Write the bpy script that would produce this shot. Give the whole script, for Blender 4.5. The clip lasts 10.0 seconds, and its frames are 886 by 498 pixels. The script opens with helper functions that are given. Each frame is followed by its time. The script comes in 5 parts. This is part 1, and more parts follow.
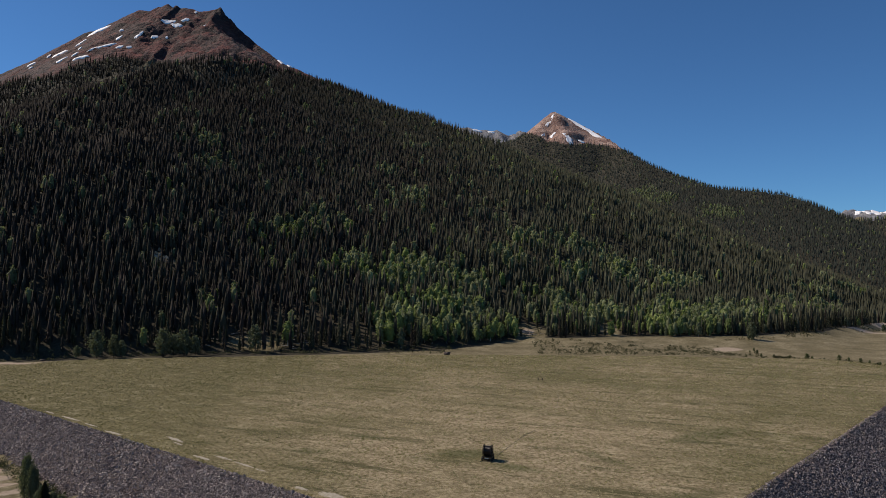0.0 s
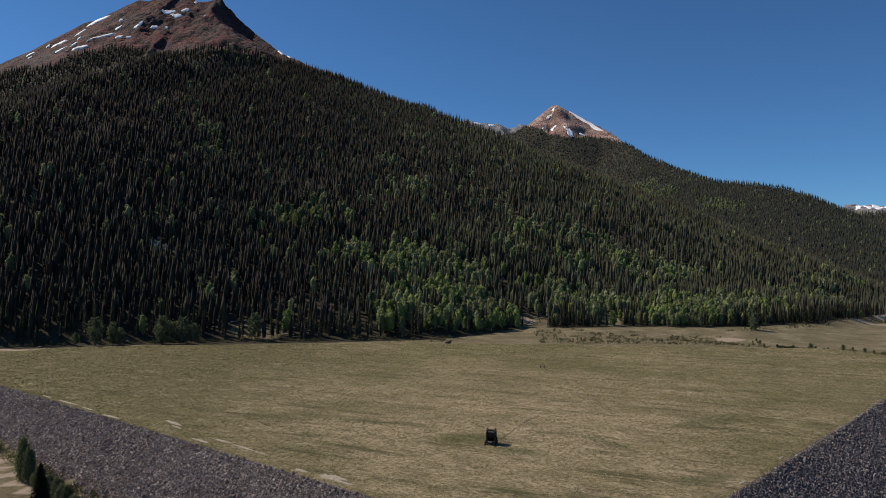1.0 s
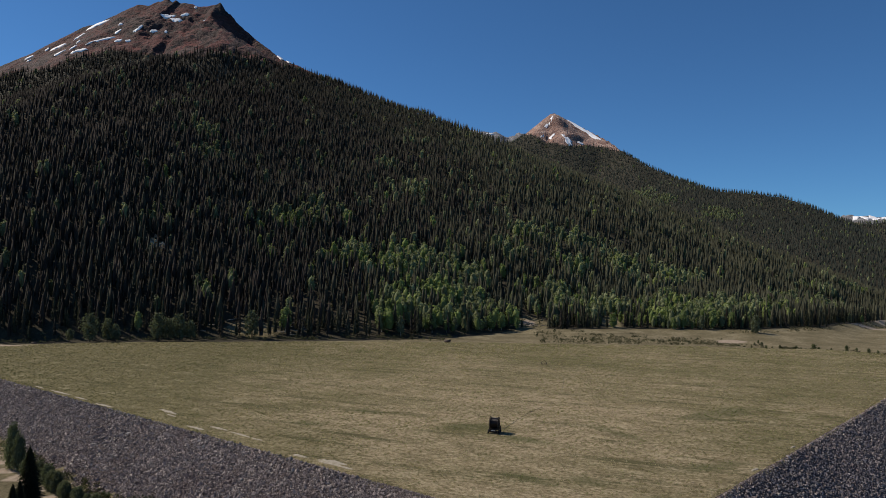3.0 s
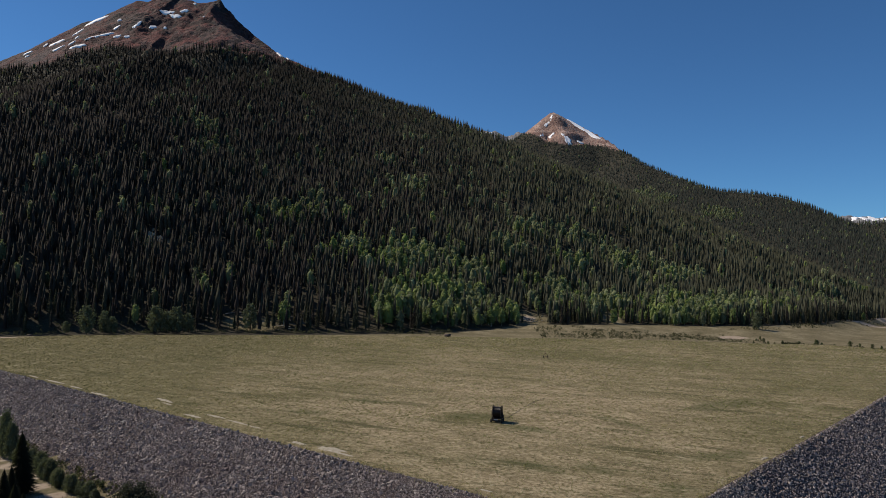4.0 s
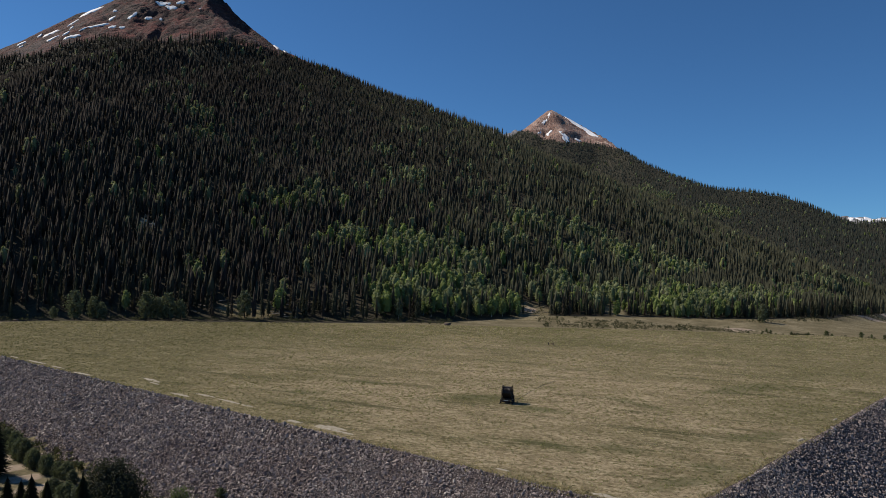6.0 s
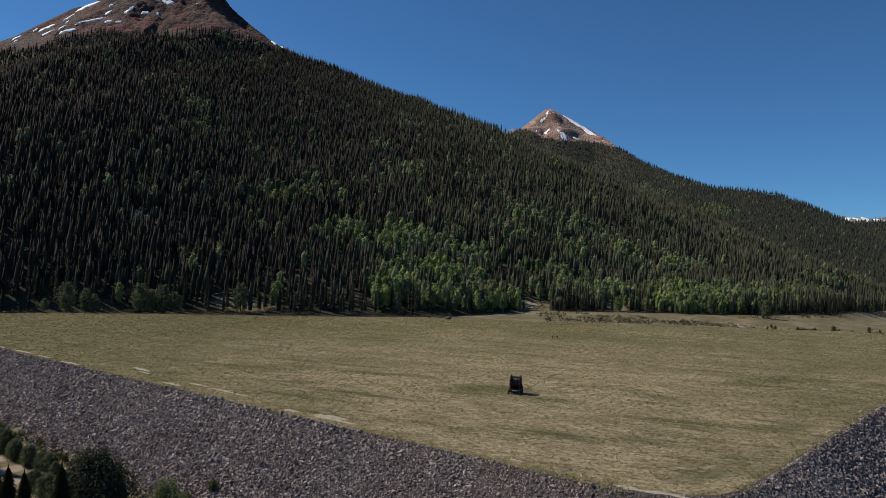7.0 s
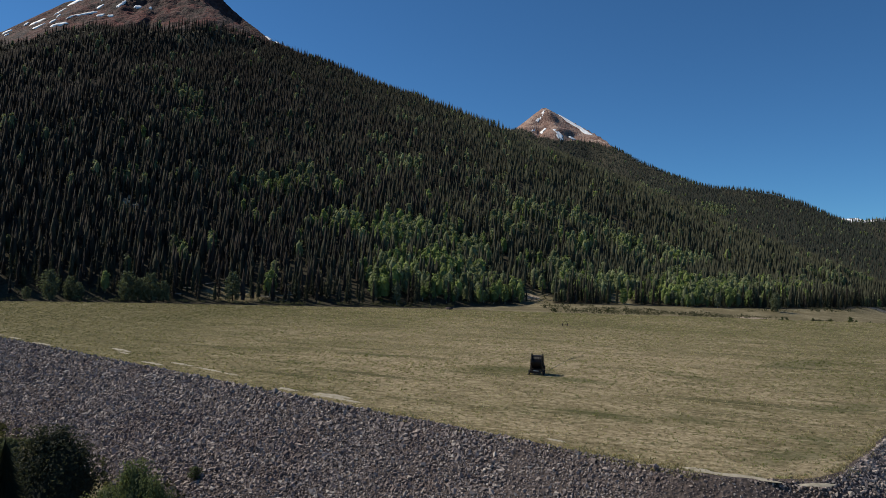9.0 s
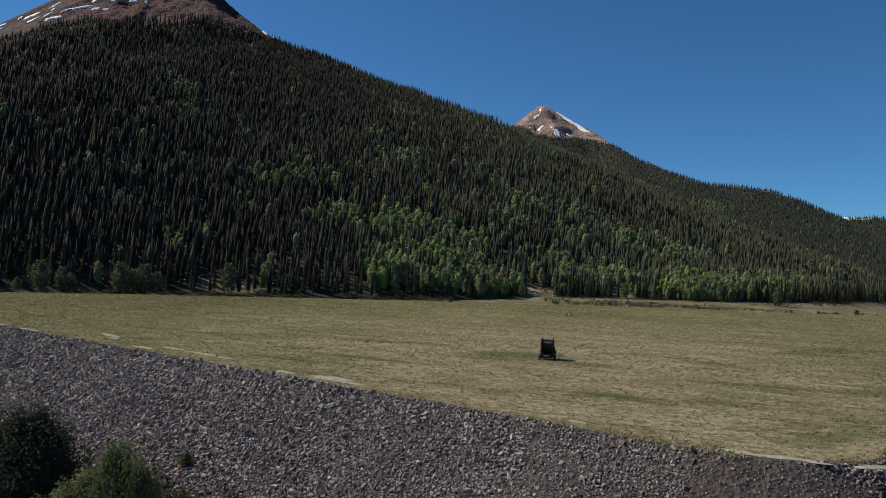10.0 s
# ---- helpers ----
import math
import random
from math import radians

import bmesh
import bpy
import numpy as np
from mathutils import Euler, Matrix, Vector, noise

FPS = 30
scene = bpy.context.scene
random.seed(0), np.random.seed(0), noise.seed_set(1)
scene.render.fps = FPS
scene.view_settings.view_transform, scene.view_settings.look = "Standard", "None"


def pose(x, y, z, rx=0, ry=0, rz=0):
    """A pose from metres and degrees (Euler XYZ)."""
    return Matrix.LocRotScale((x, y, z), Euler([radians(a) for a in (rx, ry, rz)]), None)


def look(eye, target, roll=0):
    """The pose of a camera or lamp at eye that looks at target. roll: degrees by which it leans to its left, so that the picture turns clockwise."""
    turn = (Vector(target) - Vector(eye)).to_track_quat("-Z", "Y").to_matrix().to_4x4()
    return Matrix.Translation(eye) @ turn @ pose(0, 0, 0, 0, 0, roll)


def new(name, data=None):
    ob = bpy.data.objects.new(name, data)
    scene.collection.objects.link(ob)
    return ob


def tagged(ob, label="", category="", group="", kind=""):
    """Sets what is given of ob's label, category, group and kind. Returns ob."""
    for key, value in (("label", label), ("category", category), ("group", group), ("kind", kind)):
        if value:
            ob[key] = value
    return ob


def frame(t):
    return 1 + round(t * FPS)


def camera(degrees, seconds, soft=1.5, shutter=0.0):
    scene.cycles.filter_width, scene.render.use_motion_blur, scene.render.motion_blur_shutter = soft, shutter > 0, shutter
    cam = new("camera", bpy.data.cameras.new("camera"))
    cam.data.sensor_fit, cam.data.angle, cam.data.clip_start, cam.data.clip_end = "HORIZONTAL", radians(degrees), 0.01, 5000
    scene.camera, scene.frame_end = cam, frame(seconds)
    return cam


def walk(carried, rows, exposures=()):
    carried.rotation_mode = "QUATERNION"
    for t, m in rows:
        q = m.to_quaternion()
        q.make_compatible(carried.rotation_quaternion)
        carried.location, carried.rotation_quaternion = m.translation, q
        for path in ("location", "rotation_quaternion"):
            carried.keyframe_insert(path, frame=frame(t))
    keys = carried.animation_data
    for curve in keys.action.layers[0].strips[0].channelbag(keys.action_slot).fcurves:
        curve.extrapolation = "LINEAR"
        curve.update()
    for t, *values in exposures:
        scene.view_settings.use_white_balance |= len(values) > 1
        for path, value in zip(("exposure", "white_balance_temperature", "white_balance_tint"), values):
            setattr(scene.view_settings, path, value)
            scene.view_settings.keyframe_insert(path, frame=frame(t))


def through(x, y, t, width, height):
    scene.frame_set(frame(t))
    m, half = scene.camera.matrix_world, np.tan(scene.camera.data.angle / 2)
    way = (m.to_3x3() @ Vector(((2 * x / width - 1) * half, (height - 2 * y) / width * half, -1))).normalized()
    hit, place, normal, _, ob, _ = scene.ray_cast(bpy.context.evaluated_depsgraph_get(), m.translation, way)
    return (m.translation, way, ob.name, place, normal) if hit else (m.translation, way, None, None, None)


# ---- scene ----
cam = camera(64.7, 10.0, soft=0.7)
PATH = [
    (0, (1.969, 0.402, 43.572), (1.872, 2.398, 43.635), 0.1),
    (0.5, (1.479, 1.856, 42.152), (1.382, 3.854, 42.197), 0.2),
    (1, (1.082, 3.34, 40.645), (0.985, 5.337, 40.69), 0.3),
    (1.5, (0.722, 4.544, 39.199), (0.626, 6.54, 39.269), 0.4),
    (2, (0.398, 5.286, 37.918), (0.302, 7.283, 37.989), 0.4),
    (2.5, (0.047, 6.082, 36.489), (-0.046, 8.078, 36.56), 0.5),
    (4, (-1.273, 10.211, 32.072), (-1.359, 12.208, 32.141), 0.9),
    (4.5, (-1.81, 12.433, 30.53), (-1.893, 14.43, 30.599), 0.9),
    (5, (-2.456, 14.717, 29.098), (-2.537, 16.714, 29.166), 1.1),
    (5.5, (-3.114, 17.459, 27.678), (-3.192, 19.456, 27.745), 1.2),
    (7, (-5.729, 27.328, 23.233), (-5.795, 29.326, 23.296), 1.5),
    (7.5, (-6.613, 31.134, 21.703), (-6.676, 33.132, 21.767), 1.6),
    (8, (-7.487, 34.753, 20.177), (-7.545, 36.751, 20.244), 1.6),
    (8.5, (-8.407, 38.318, 18.65), (-8.461, 40.316, 18.718), 1.6),
    (9, (-9.303, 41.438, 17.128), (-9.353, 43.437, 17.195), 1.6),
    (9.5, (-10.134, 44.399, 15.59), (-10.179, 46.397, 15.654), 1.6),
    (10, (-10.907, 47.434, 14.082), (-10.947, 49.432, 14.144), 1.7),
]
walk(cam, [(t, look(eye, target, roll)) for t, eye, target, roll in PATH],
     ((0, -0.12, 6680, 14.5), (2, -0.12, 6640, 12), (5.5, -0.12, 6600, 11.5), (8, -0.11, 6530, 9), (10, -0.10, 6460, 6.5)))

# ---------------------------------------------------------------- light
SUN_AZ, SUN_EL = radians(-72.0), radians(43.5)      # clockwise from +y, above the horizon
to_sun = Vector((math.sin(SUN_AZ) * math.cos(SUN_EL), math.cos(SUN_AZ) * math.cos(SUN_EL), math.sin(SUN_EL)))
world = bpy.data.worlds.new("sky")
scene.world = world
world.use_nodes = True
wn = world.node_tree
sky = wn.nodes.new("ShaderNodeTexSky")
sky.sky_type, sky.sun_disc = "NISHITA", False
sky.sun_elevation, sky.sun_rotation = SUN_EL, SUN_AZ
sky.altitude, sky.air_density, sky.dust_density, sky.ozone_density = 2900, 1.0, 0.1, 3.0
bg = wn.nodes["Background"]
bg.inputs[1].default_value = 0.081
deep = wn.nodes.new("ShaderNodeMix")                # the clear, deep blue of high altitude
deep.data_type, deep.blend_type = "RGBA", "MULTIPLY"
deep.inputs[0].default_value, deep.inputs[7].default_value = 1.0, (0.53, 0.95, 1.23, 1)
wn.links.new(sky.outputs[0], deep.inputs[6])
wn.links.new(deep.outputs[2], bg.inputs[0])
sun = new("sun", bpy.data.lights.new("sun", "SUN"))
sun.data.energy, sun.data.angle, sun.data.color = 4.4, radians(0.53), (1.0, 0.91, 0.78)
sun.matrix_world = look(to_sun * 50, (0, 0, 0))


# ---------------------------------------------------------------- materials
class Nodes:
    """Small helper to wire a procedural material."""

    def __init__(self, name, rough=0.85, spec=0.25):
        self.m = bpy.data.materials.new(name)
        self.m.use_nodes = True
        self.t = self.m.node_tree
        self.b = self.t.nodes["Principled BSDF"]
        self.b.inputs["Roughness"].default_value = rough
        self.b.inputs["Specular IOR Level"].default_value = spec
        self.pos = self.add("ShaderNodeNewGeometry").outputs["Position"]

    def add(self, kind, **values):
        n = self.t.nodes.new(kind)
        for k, v in values.items():
            n.inputs[k.replace("_", " ")].default_value = v
        return n

    def link(self, a, b):
        self.t.links.new(a, b)

    def scaled(self, sx, sy, sz, turn=0.0):
        r, n = self.add("ShaderNodeMapping"), self.add("ShaderNodeMapping")
        r.inputs["Rotation"].default_value = (0, 0, turn)
        n.inputs["Scale"].default_value = (sx, sy, sz)
        self.link(self.pos, r.inputs["Vector"])
        self.link(r.outputs[0], n.inputs["Vector"])
        return n.outputs[0]

    def noise(self, scale, detail=4.0, rough=0.55, vec=None, warp=0.0):
        n = self.add("ShaderNodeTexNoise", Scale=scale, Detail=detail, Roughness=rough, Distortion=warp)
        self.link(vec or self.pos, n.inputs["Vector"])
        return n.outputs["Fac"]

    def cells(self, scale, vec=None, what="Distance"):
        n = self.add("ShaderNodeTexVoronoi", Scale=scale)
        self.link(vec or self.pos, n.inputs["Vector"])
        return n.outputs[what]

    def ramp(self, fac, *stops):
        n = self.add("ShaderNodeValToRGB")
        e = n.color_ramp.elements
        while len(e) < len(stops):
            e.new(0.5)
        for el, (p, c) in zip(e, stops):
            el.position = p
            el.color = (*c, 1) if len(c) == 3 else c
        self.link(fac, n.inputs[0])
        return n.outputs[0]

    def step(self, fac, lo, hi):
        n = self.add("ShaderNodeMapRange")
        n.inputs[1].default_value, n.inputs[2].default_value = lo, hi
        self.link(fac, n.inputs[0])
        return n.outputs[0]

    def mix(self, fac, a, b, how="MIX"):
        n = self.t.nodes.new("ShaderNodeMix")
        n.data_type, n.blend_type = "RGBA", how
        for sock, v in ((n.inputs[0], fac), (n.inputs[6], a), (n.inputs[7], b)):
            if isinstance(v, (int, float)):
                sock.default_value = v
            elif isinstance(v, tuple):
                sock.default_value = (*v, 1)
            else:
                self.link(v, sock)
        return n.outputs[2]

    def math(self, op, a, b=0.0):
        n = self.t.nodes.new("ShaderNodeMath")
        n.operation = op
        for sock, v in ((n.inputs[0], a), (n.inputs[1], b)):
            if isinstance(v, (int, float)):
                sock.default_value = v
            else:
                self.link(v, sock)
        return n.outputs[0]

    def attr(self, name, out="Fac"):
        n = self.t.nodes.new("ShaderNodeAttribute")
        n.attribute_name = name
        return n.outputs[out]

    def randoms(self):
        return self.add("ShaderNodeObjectInfo").outputs["Random"]

    def island(self):
        return self.add("ShaderNodeNewGeometry").outputs["Random Per Island"]

    def colour(self, c):
        if isinstance(c, tuple):
            self.b.inputs["Base Color"].default_value = (*c, 1)
        else:
            self.link(c, self.b.inputs["Base Color"])
        return self

    def bump(self, height, dist, strength=1.0):
        n = self.add("ShaderNodeBump", Strength=strength, Distance=dist)
        self.link(height, n.inputs["Height"])
        self.link(n.outputs[0], self.b.inputs["Normal"])
        return self


def plain(name, c, rough=0.8, metal=0.0, vary=0.25, scale=3.0):
    k = Nodes(name, rough)
    k.b.inputs["Metallic"].default_value = metal
    n = k.noise(scale, 5, 0.65)
    lo, hi = tuple(v * (1 - vary) for v in c), tuple(v * (1 + vary) for v in c)
    k.colour(k.ramp(n, (0.3, lo), (0.7, hi)))
    return k.bump(n, 0.01).m


# meadow: dry tan stubble with olive patches that follow the mowing lines
k = Nodes("meadow", 0.95, 0.1)
swath = k.scaled(0.16, 1.0, 0.6, radians(20))
broad = k.noise(0.075, 5, 0.62, swath, 0.4)
patch = k.noise(0.02, 5, 0.6, None, 0.5)
rows = k.noise(0.8, 3, 0.62, k.scaled(0.5, 1.0, 1.0, radians(20)))
fine = k.noise(1.3, 3, 0.66)
grain = k.noise(2.8, 2, 0.6)
speck = k.math("ADD", k.math("MULTIPLY", fine, 0.65), k.math("MULTIPLY", rows, 0.35))
dry = k.ramp(speck, (0.34, (0.125, 0.096, 0.056)), (0.44, (0.25, 0.195, 0.117)), (0.54, (0.375, 0.303, 0.19)), (0.66, (0.51, 0.425, 0.285)))
green = k.ramp(speck, (0.34, (0.046, 0.042, 0.020)), (0.44, (0.110, 0.098, 0.045)), (0.54, (0.180, 0.155, 0.076)), (0.66, (0.29, 0.25, 0.14)))
mixed = k.math("ADD", k.math("MULTIPLY", broad, 0.45), k.math("MULTIPLY", patch, 0.55))
mixed = k.math("ADD", mixed, k.math("MULTIPLY", k.attr("lush"), 0.19))
clump = k.noise(0.26, 5, 0.7, k.scaled(0.5, 0.8, 1.0, radians(20)), 0.4)
c = k.mix(k.step(mixed, 0.46, 0.74), dry, green)
c = k.mix(k.math("MULTIPLY", k.step(clump, 0.50, 0.64), 0.42), c, (0.092, 0.076, 0.038))
c = k.mix(k.math("MULTIPLY", k.step(clump, 0.46, 0.34), 0.3), c, (0.50, 0.43, 0.28))
ragged = k.math("MULTIPLY", k.math("SUBTRACT", k.noise(0.9, 3, 0.7), 0.5), 0.35)
streak = k.math("ADD", k.noise(0.22, 5, 0.65, k.scaled(0.13, 1.0, 1.0, radians(21)), 0.3), ragged)
c = k.mix(k.math("MULTIPLY", k.step(streak, 0.55, 0.66), 0.8), c, (0.068, 0.066, 0.028))
mat = k.math("ADD", k.attr("wet"), k.math("MULTIPLY", k.math("SUBTRACT", k.noise(0.5, 6, 0.75, k.scaled(0.3, 1, 1, radians(20))), 0.5), 2.2))
c = k.mix(k.math("MULTIPLY", k.step(mat, 0.45, 1.0), 0.55), c, (0.082, 0.086, 0.037))
c = k.mix(k.math("MULTIPLY", k.step(grain, 0.50, 0.66), 0.4), c, (0.085, 0.074, 0.038))
k.colour(c).bump(k.math("ADD", speck, k.math("MULTIPLY", grain, 0.6)), 0.28)
MEADOW = k.m

# valley floor, forest duff, bare dirt and roads in one ground material
k = Nodes("valley_ground", 0.95, 0.1)
n1, n2 = k.noise(0.06, 6, 0.65), k.noise(0.7, 5, 0.7)
grass = k.ramp(k.math("ADD", k.math("MULTIPLY", n1, 0.5), k.math("MULTIPLY", n2, 0.5)), (0.36, (0.10, 0.085, 0.046)), (0.5, (0.172, 0.145, 0.084)), (0.63, (0.30, 0.255, 0.16)))
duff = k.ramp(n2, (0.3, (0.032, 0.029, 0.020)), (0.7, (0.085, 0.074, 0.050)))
dirt = k.ramp(n2, (0.25, (0.26, 0.20, 0.145)), (0.75, (0.47, 0.385, 0.295)))
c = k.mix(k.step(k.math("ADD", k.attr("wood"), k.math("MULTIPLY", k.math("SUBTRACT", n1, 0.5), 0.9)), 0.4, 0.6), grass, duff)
c = k.mix(k.step(k.math("ADD", k.attr("bare"), k.math("MULTIPLY", k.math("SUBTRACT", n1, 0.5), 1.0)), 0.42, 0.6), c, dirt)
k.colour(c).bump(k.math("ADD", n1, n2), 0.5)
GROUND = k.m


def rock_face(name, dark, mid, pale, scree):
    """Bare alpine rock: grey crags where it is steep, coloured scree where it lies back."""
    k = Nodes(name, 0.9, 0.2)
    strata = k.noise(0.034, 5, 0.66, k.scaled(1, 0.7, 2.2), 1.2)
    blotch = k.noise(0.008, 6, 0.62, None, 1.0)
    grit = k.noise(0.15, 3, 0.62)
    run = k.noise(0.045, 5, 0.62, k.scaled(1.0, 0.14, 0.14), 0.5)
    c = k.ramp(strata, (0.40, dark), (0.48, mid), (0.57, pale))
    c = k.mix(k.step(k.math("ADD", k.math("MULTIPLY", blotch, 0.6), k.math("MULTIPLY", run, 0.5)), 0.53, 0.585), c, scree)
    flat = k.add("ShaderNodeSeparateXYZ")
    k.link(k.add("ShaderNodeNewGeometry").outputs["Normal"], flat.inputs[0])
    steep = k.step(k.math("ADD", flat.outputs[2], k.math("MULTIPLY", k.math("SUBTRACT", grit, 0.5), 0.35)), 0.83, 0.72)
    c = k.mix(steep, c, k.mix(0.3, dark, c))
    c = k.mix(k.math("MULTIPLY", k.step(grit, 0.50, 0.62), 0.8), c, k.mix(0.25, dark, c))
    c = k.mix(k.math("MULTIPLY", k.step(grit, 0.46, 0.34), 0.45), c, pale)
    c = k.mix(k.math("MULTIPLY", k.step(run, 0.56, 0.66), 0.5), c, pale)
    wood = k.step(k.math("ADD", k.attr("wood"), k.math("MULTIPLY", k.math("SUBTRACT", grit, 0.5), 0.7)), 0.35, 0.65)
    floor = k.ramp(grit, (0.3, (0.032, 0.029, 0.020)), (0.7, (0.08, 0.072, 0.048)))
    c = k.mix(wood, c, floor)
    c = k.mix(k.step(k.attr("turf"), 0.3, 0.8), c, k.ramp(grit, (0.4, (0.085, 0.080, 0.042)), (0.6, (0.19, 0.17, 0.10))))
    k.colour(c).bump(k.math("ADD", strata, grit), 6.0)
    return k.m


RED_ROCK = rock_face("red_rock", (0.020, 0.017, 0.017), (0.078, 0.041, 0.036), (0.142, 0.091, 0.078), (0.165, 0.050, 0.041))
TAN_ROCK = rock_face("tan_rock", (0.15, 0.085, 0.070), (0.38, 0.235, 0.185), (0.56, 0.42, 0.34), (0.44, 0.27, 0.205))
GREY_ROCK = rock_face("grey_rock", (0.10, 0.10, 0.11), (0.20, 0.20, 0.21), (0.33, 0.33, 0.34), (0.26, 0.25, 0.25))

k = Nodes("snow", 0.6, 0.3)
n1 = k.noise(0.2, 6, 0.6)
k.colour(k.ramp(n1, (0.3, (0.88, 0.88, 0.88)), (0.7, (0.95, 0.95, 0.95)))).bump(n1, 0.6)
SNOW = k.m

# riprap: broken dark grey-purple rock
k = Nodes("riprap_stone", 0.9, 0.25)
r = k.math("FRACT", k.math("ADD", k.randoms(), k.island()))
base = k.ramp(r, (0.0, (0.110, 0.090, 0.083)), (0.35, (0.24, 0.195, 0.177)), (0.7, (0.345, 0.284, 0.254)), (0.95, (0.42, 0.355, 0.31)), (1.0, (0.54, 0.47, 0.405)))
n1, n2 = k.noise(3.0, 6, 0.7), k.noise(0.11, 4, 0.6)
c = k.mix(k.step(n2, 0.52, 0.68), base, (0.155, 0.105, 0.092))
c = k.mix(k.math("MULTIPLY", k.step(n1, 0.5, 0.75), 0.5), c, (0.045, 0.04, 0.04))
k.colour(k.mix(0.5, base, c)).bump(n1, 0.05)
STONE = k.m
k = Nodes("bank_grit", 0.95, 0.15)
n1, n2, n3 = k.noise(1.6, 6, 0.75), k.cells(2.6), k.noise(0.10, 4, 0.6)
c = k.ramp(n1, (0.35, (0.042, 0.034, 0.031)), (0.6, (0.148, 0.118, 0.107)), (0.8, (0.26, 0.213, 0.192)))
c = k.mix(k.math("MULTIPLY", k.step(n3, 0.54, 0.68), 0.5), c, (0.10, 0.074, 0.064))
k.colour(c).bump(k.math("ADD", n1, k.math("MULTIPLY", n2, 0.8)), 0.35)
GRIT = k.m

k = Nodes("pale_gravel", 0.95, 0.15)
n1 = k.noise(1.5, 6, 0.7)
k.colour(k.ramp(n1, (0.25, (0.22, 0.19, 0.135)), (0.7, (0.47, 0.42, 0.33)))).bump(n1, 0.05)
PALE = k.m


def foliage(name, through=0.0, rough=0.7, vary=0.42):
    """Needles or leaves: the colour of each tree is carried by its mesh."""
    k = Nodes(name, rough, 0.15)
    c = k.mix(k.math("MULTIPLY", k.island(), vary), k.attr("tint", "Color"), (0.0, 0.0, 0.0))
    k.colour(c)
    if through:
        tr = k.add("ShaderNodeBsdfTranslucent")
        k.link(k.mix(1.0, c, (1.0, 1.0, 0.70), "MULTIPLY"), tr.inputs[0])
        mx = k.add("ShaderNodeMixShader")
        mx.inputs[0].default_value = through
        k.link(k.b.outputs[0], mx.inputs[1])
        k.link(tr.outputs[0], mx.inputs[2])
        k.link(mx.outputs[0], k.t.nodes["Material Output"].inputs[0])
    return k.m


NEEDLES = foliage("needles", 0.45, 0.8, 0.22)
LEAVES = foliage("leaves", 0.42)
GRASS = foliage("grass_blades", 0.5)
BARK = plain("spruce_bark", (0.075, 0.055, 0.042), 0.9, 0, 0.4, 2.0)
ASPEN_BARK = plain("aspen_bark", (0.48, 0.46, 0.40), 0.8, 0, 0.3, 2.0)


# ---------------------------------------------------------------- landform
def lattice(ix, iy, seed):
    h = (ix * 374761393 + iy * 668265263 + seed * 1274126177) & 0x7FFFFFFF
    h = ((h ^ (h >> 13)) * 1274126177) & 0x7FFFFFFF
    return ((h ^ (h >> 16)) & 0xFFFF) / 65535.0


def fbm(x, y, size, octaves=4, seed=1, gain=0.5):
    """Value noise from -1 to 1; size is the longest wave in metres."""
    total, amp, norm = 0.0, 1.0, 0.0
    for o in range(octaves):
        u, v = np.asarray(x, float) / size + 31.7 * o, np.asarray(y, float) / size + 17.3 * o
        iu, iv = np.floor(u).astype(np.int64), np.floor(v).astype(np.int64)
        fu, fv = u - iu, v - iv
        fu, fv = fu * fu * (3 - 2 * fu), fv * fv * (3 - 2 * fv)
        a, b = lattice(iu, iv, seed + o), lattice(iu + 1, iv, seed + o)
        c2, d2 = lattice(iu, iv + 1, seed + o), lattice(iu + 1, iv + 1, seed + o)
        total = total + amp * ((a * (1 - fu) + b * fu) * (1 - fv) + (c2 * (1 - fu) + d2 * fu) * fv)
        norm, amp, size = norm + amp, amp * gain, size / 2
    return 2 * total / norm - 1


def ridge(x, y, line, right=1.0):
    """Height of a ridge: a line of (x, y, z, side slope); right: how much steeper its right side falls."""
    best = np.full(np.shape(x), -1e4)
    for (x0, y0, z0, k0), (x1, y1, z1, k1) in zip(line, line[1:]):
        dx, dy = x1 - x0, y1 - y0
        t = np.clip(((x - x0) * dx + (y - y0) * dy) / (dx * dx + dy * dy), 0, 1)
        d = np.hypot(x - x0 - t * dx, y - y0 - t * dy)
        side = np.where((x - x0) * dy - (y - y0) * dx > 0, right, 1.0)
        best = np.maximum(best, z0 + t * (z1 - z0) - (k0 + t * (k1 - k0)) * d * side)
    return best


def smooth_max(a, b, w):
    h = np.clip(0.5 + 0.5 * (a - b) / w, 0, 1)
    return b + (a - b) * h + w * h * (1 - h)


# the bank round the meadow: two straight crests with a rounded corner, and a low far edge
BANK_SLOPE, BANK_DROP, CORNER = 0.68, 12.0, 13.0
LEFT_P, LEFT_N = (-63.5, 159.3), (-0.593, -0.805)
RIGHT_P, RIGHT_N = (64.7, 152.0), (0.766, -0.643)
FAR_P, FAR_N = (146.0, 376.0), (0.52, 0.854)


def outside(x, y):
    """Metres outside the meadow's crest (negative: inside)."""
    d1 = (x - LEFT_P[0]) * LEFT_N[0] + (y - LEFT_P[1]) * LEFT_N[1]
    d2 = (x - RIGHT_P[0]) * RIGHT_N[0] + (y - RIGHT_P[1]) * RIGHT_N[1]
    wob = 0.35 * fbm(x, y, 14, 3, 5)
    d1, d2 = d1 + wob, d2 + wob
    r = np.hypot(np.maximum(d1 + CORNER, 0), np.maximum(d2 + CORNER, 0)) - CORNER
    return np.where((d1 > -CORNER) & (d2 > -CORNER), r, np.maximum(d1, d2))


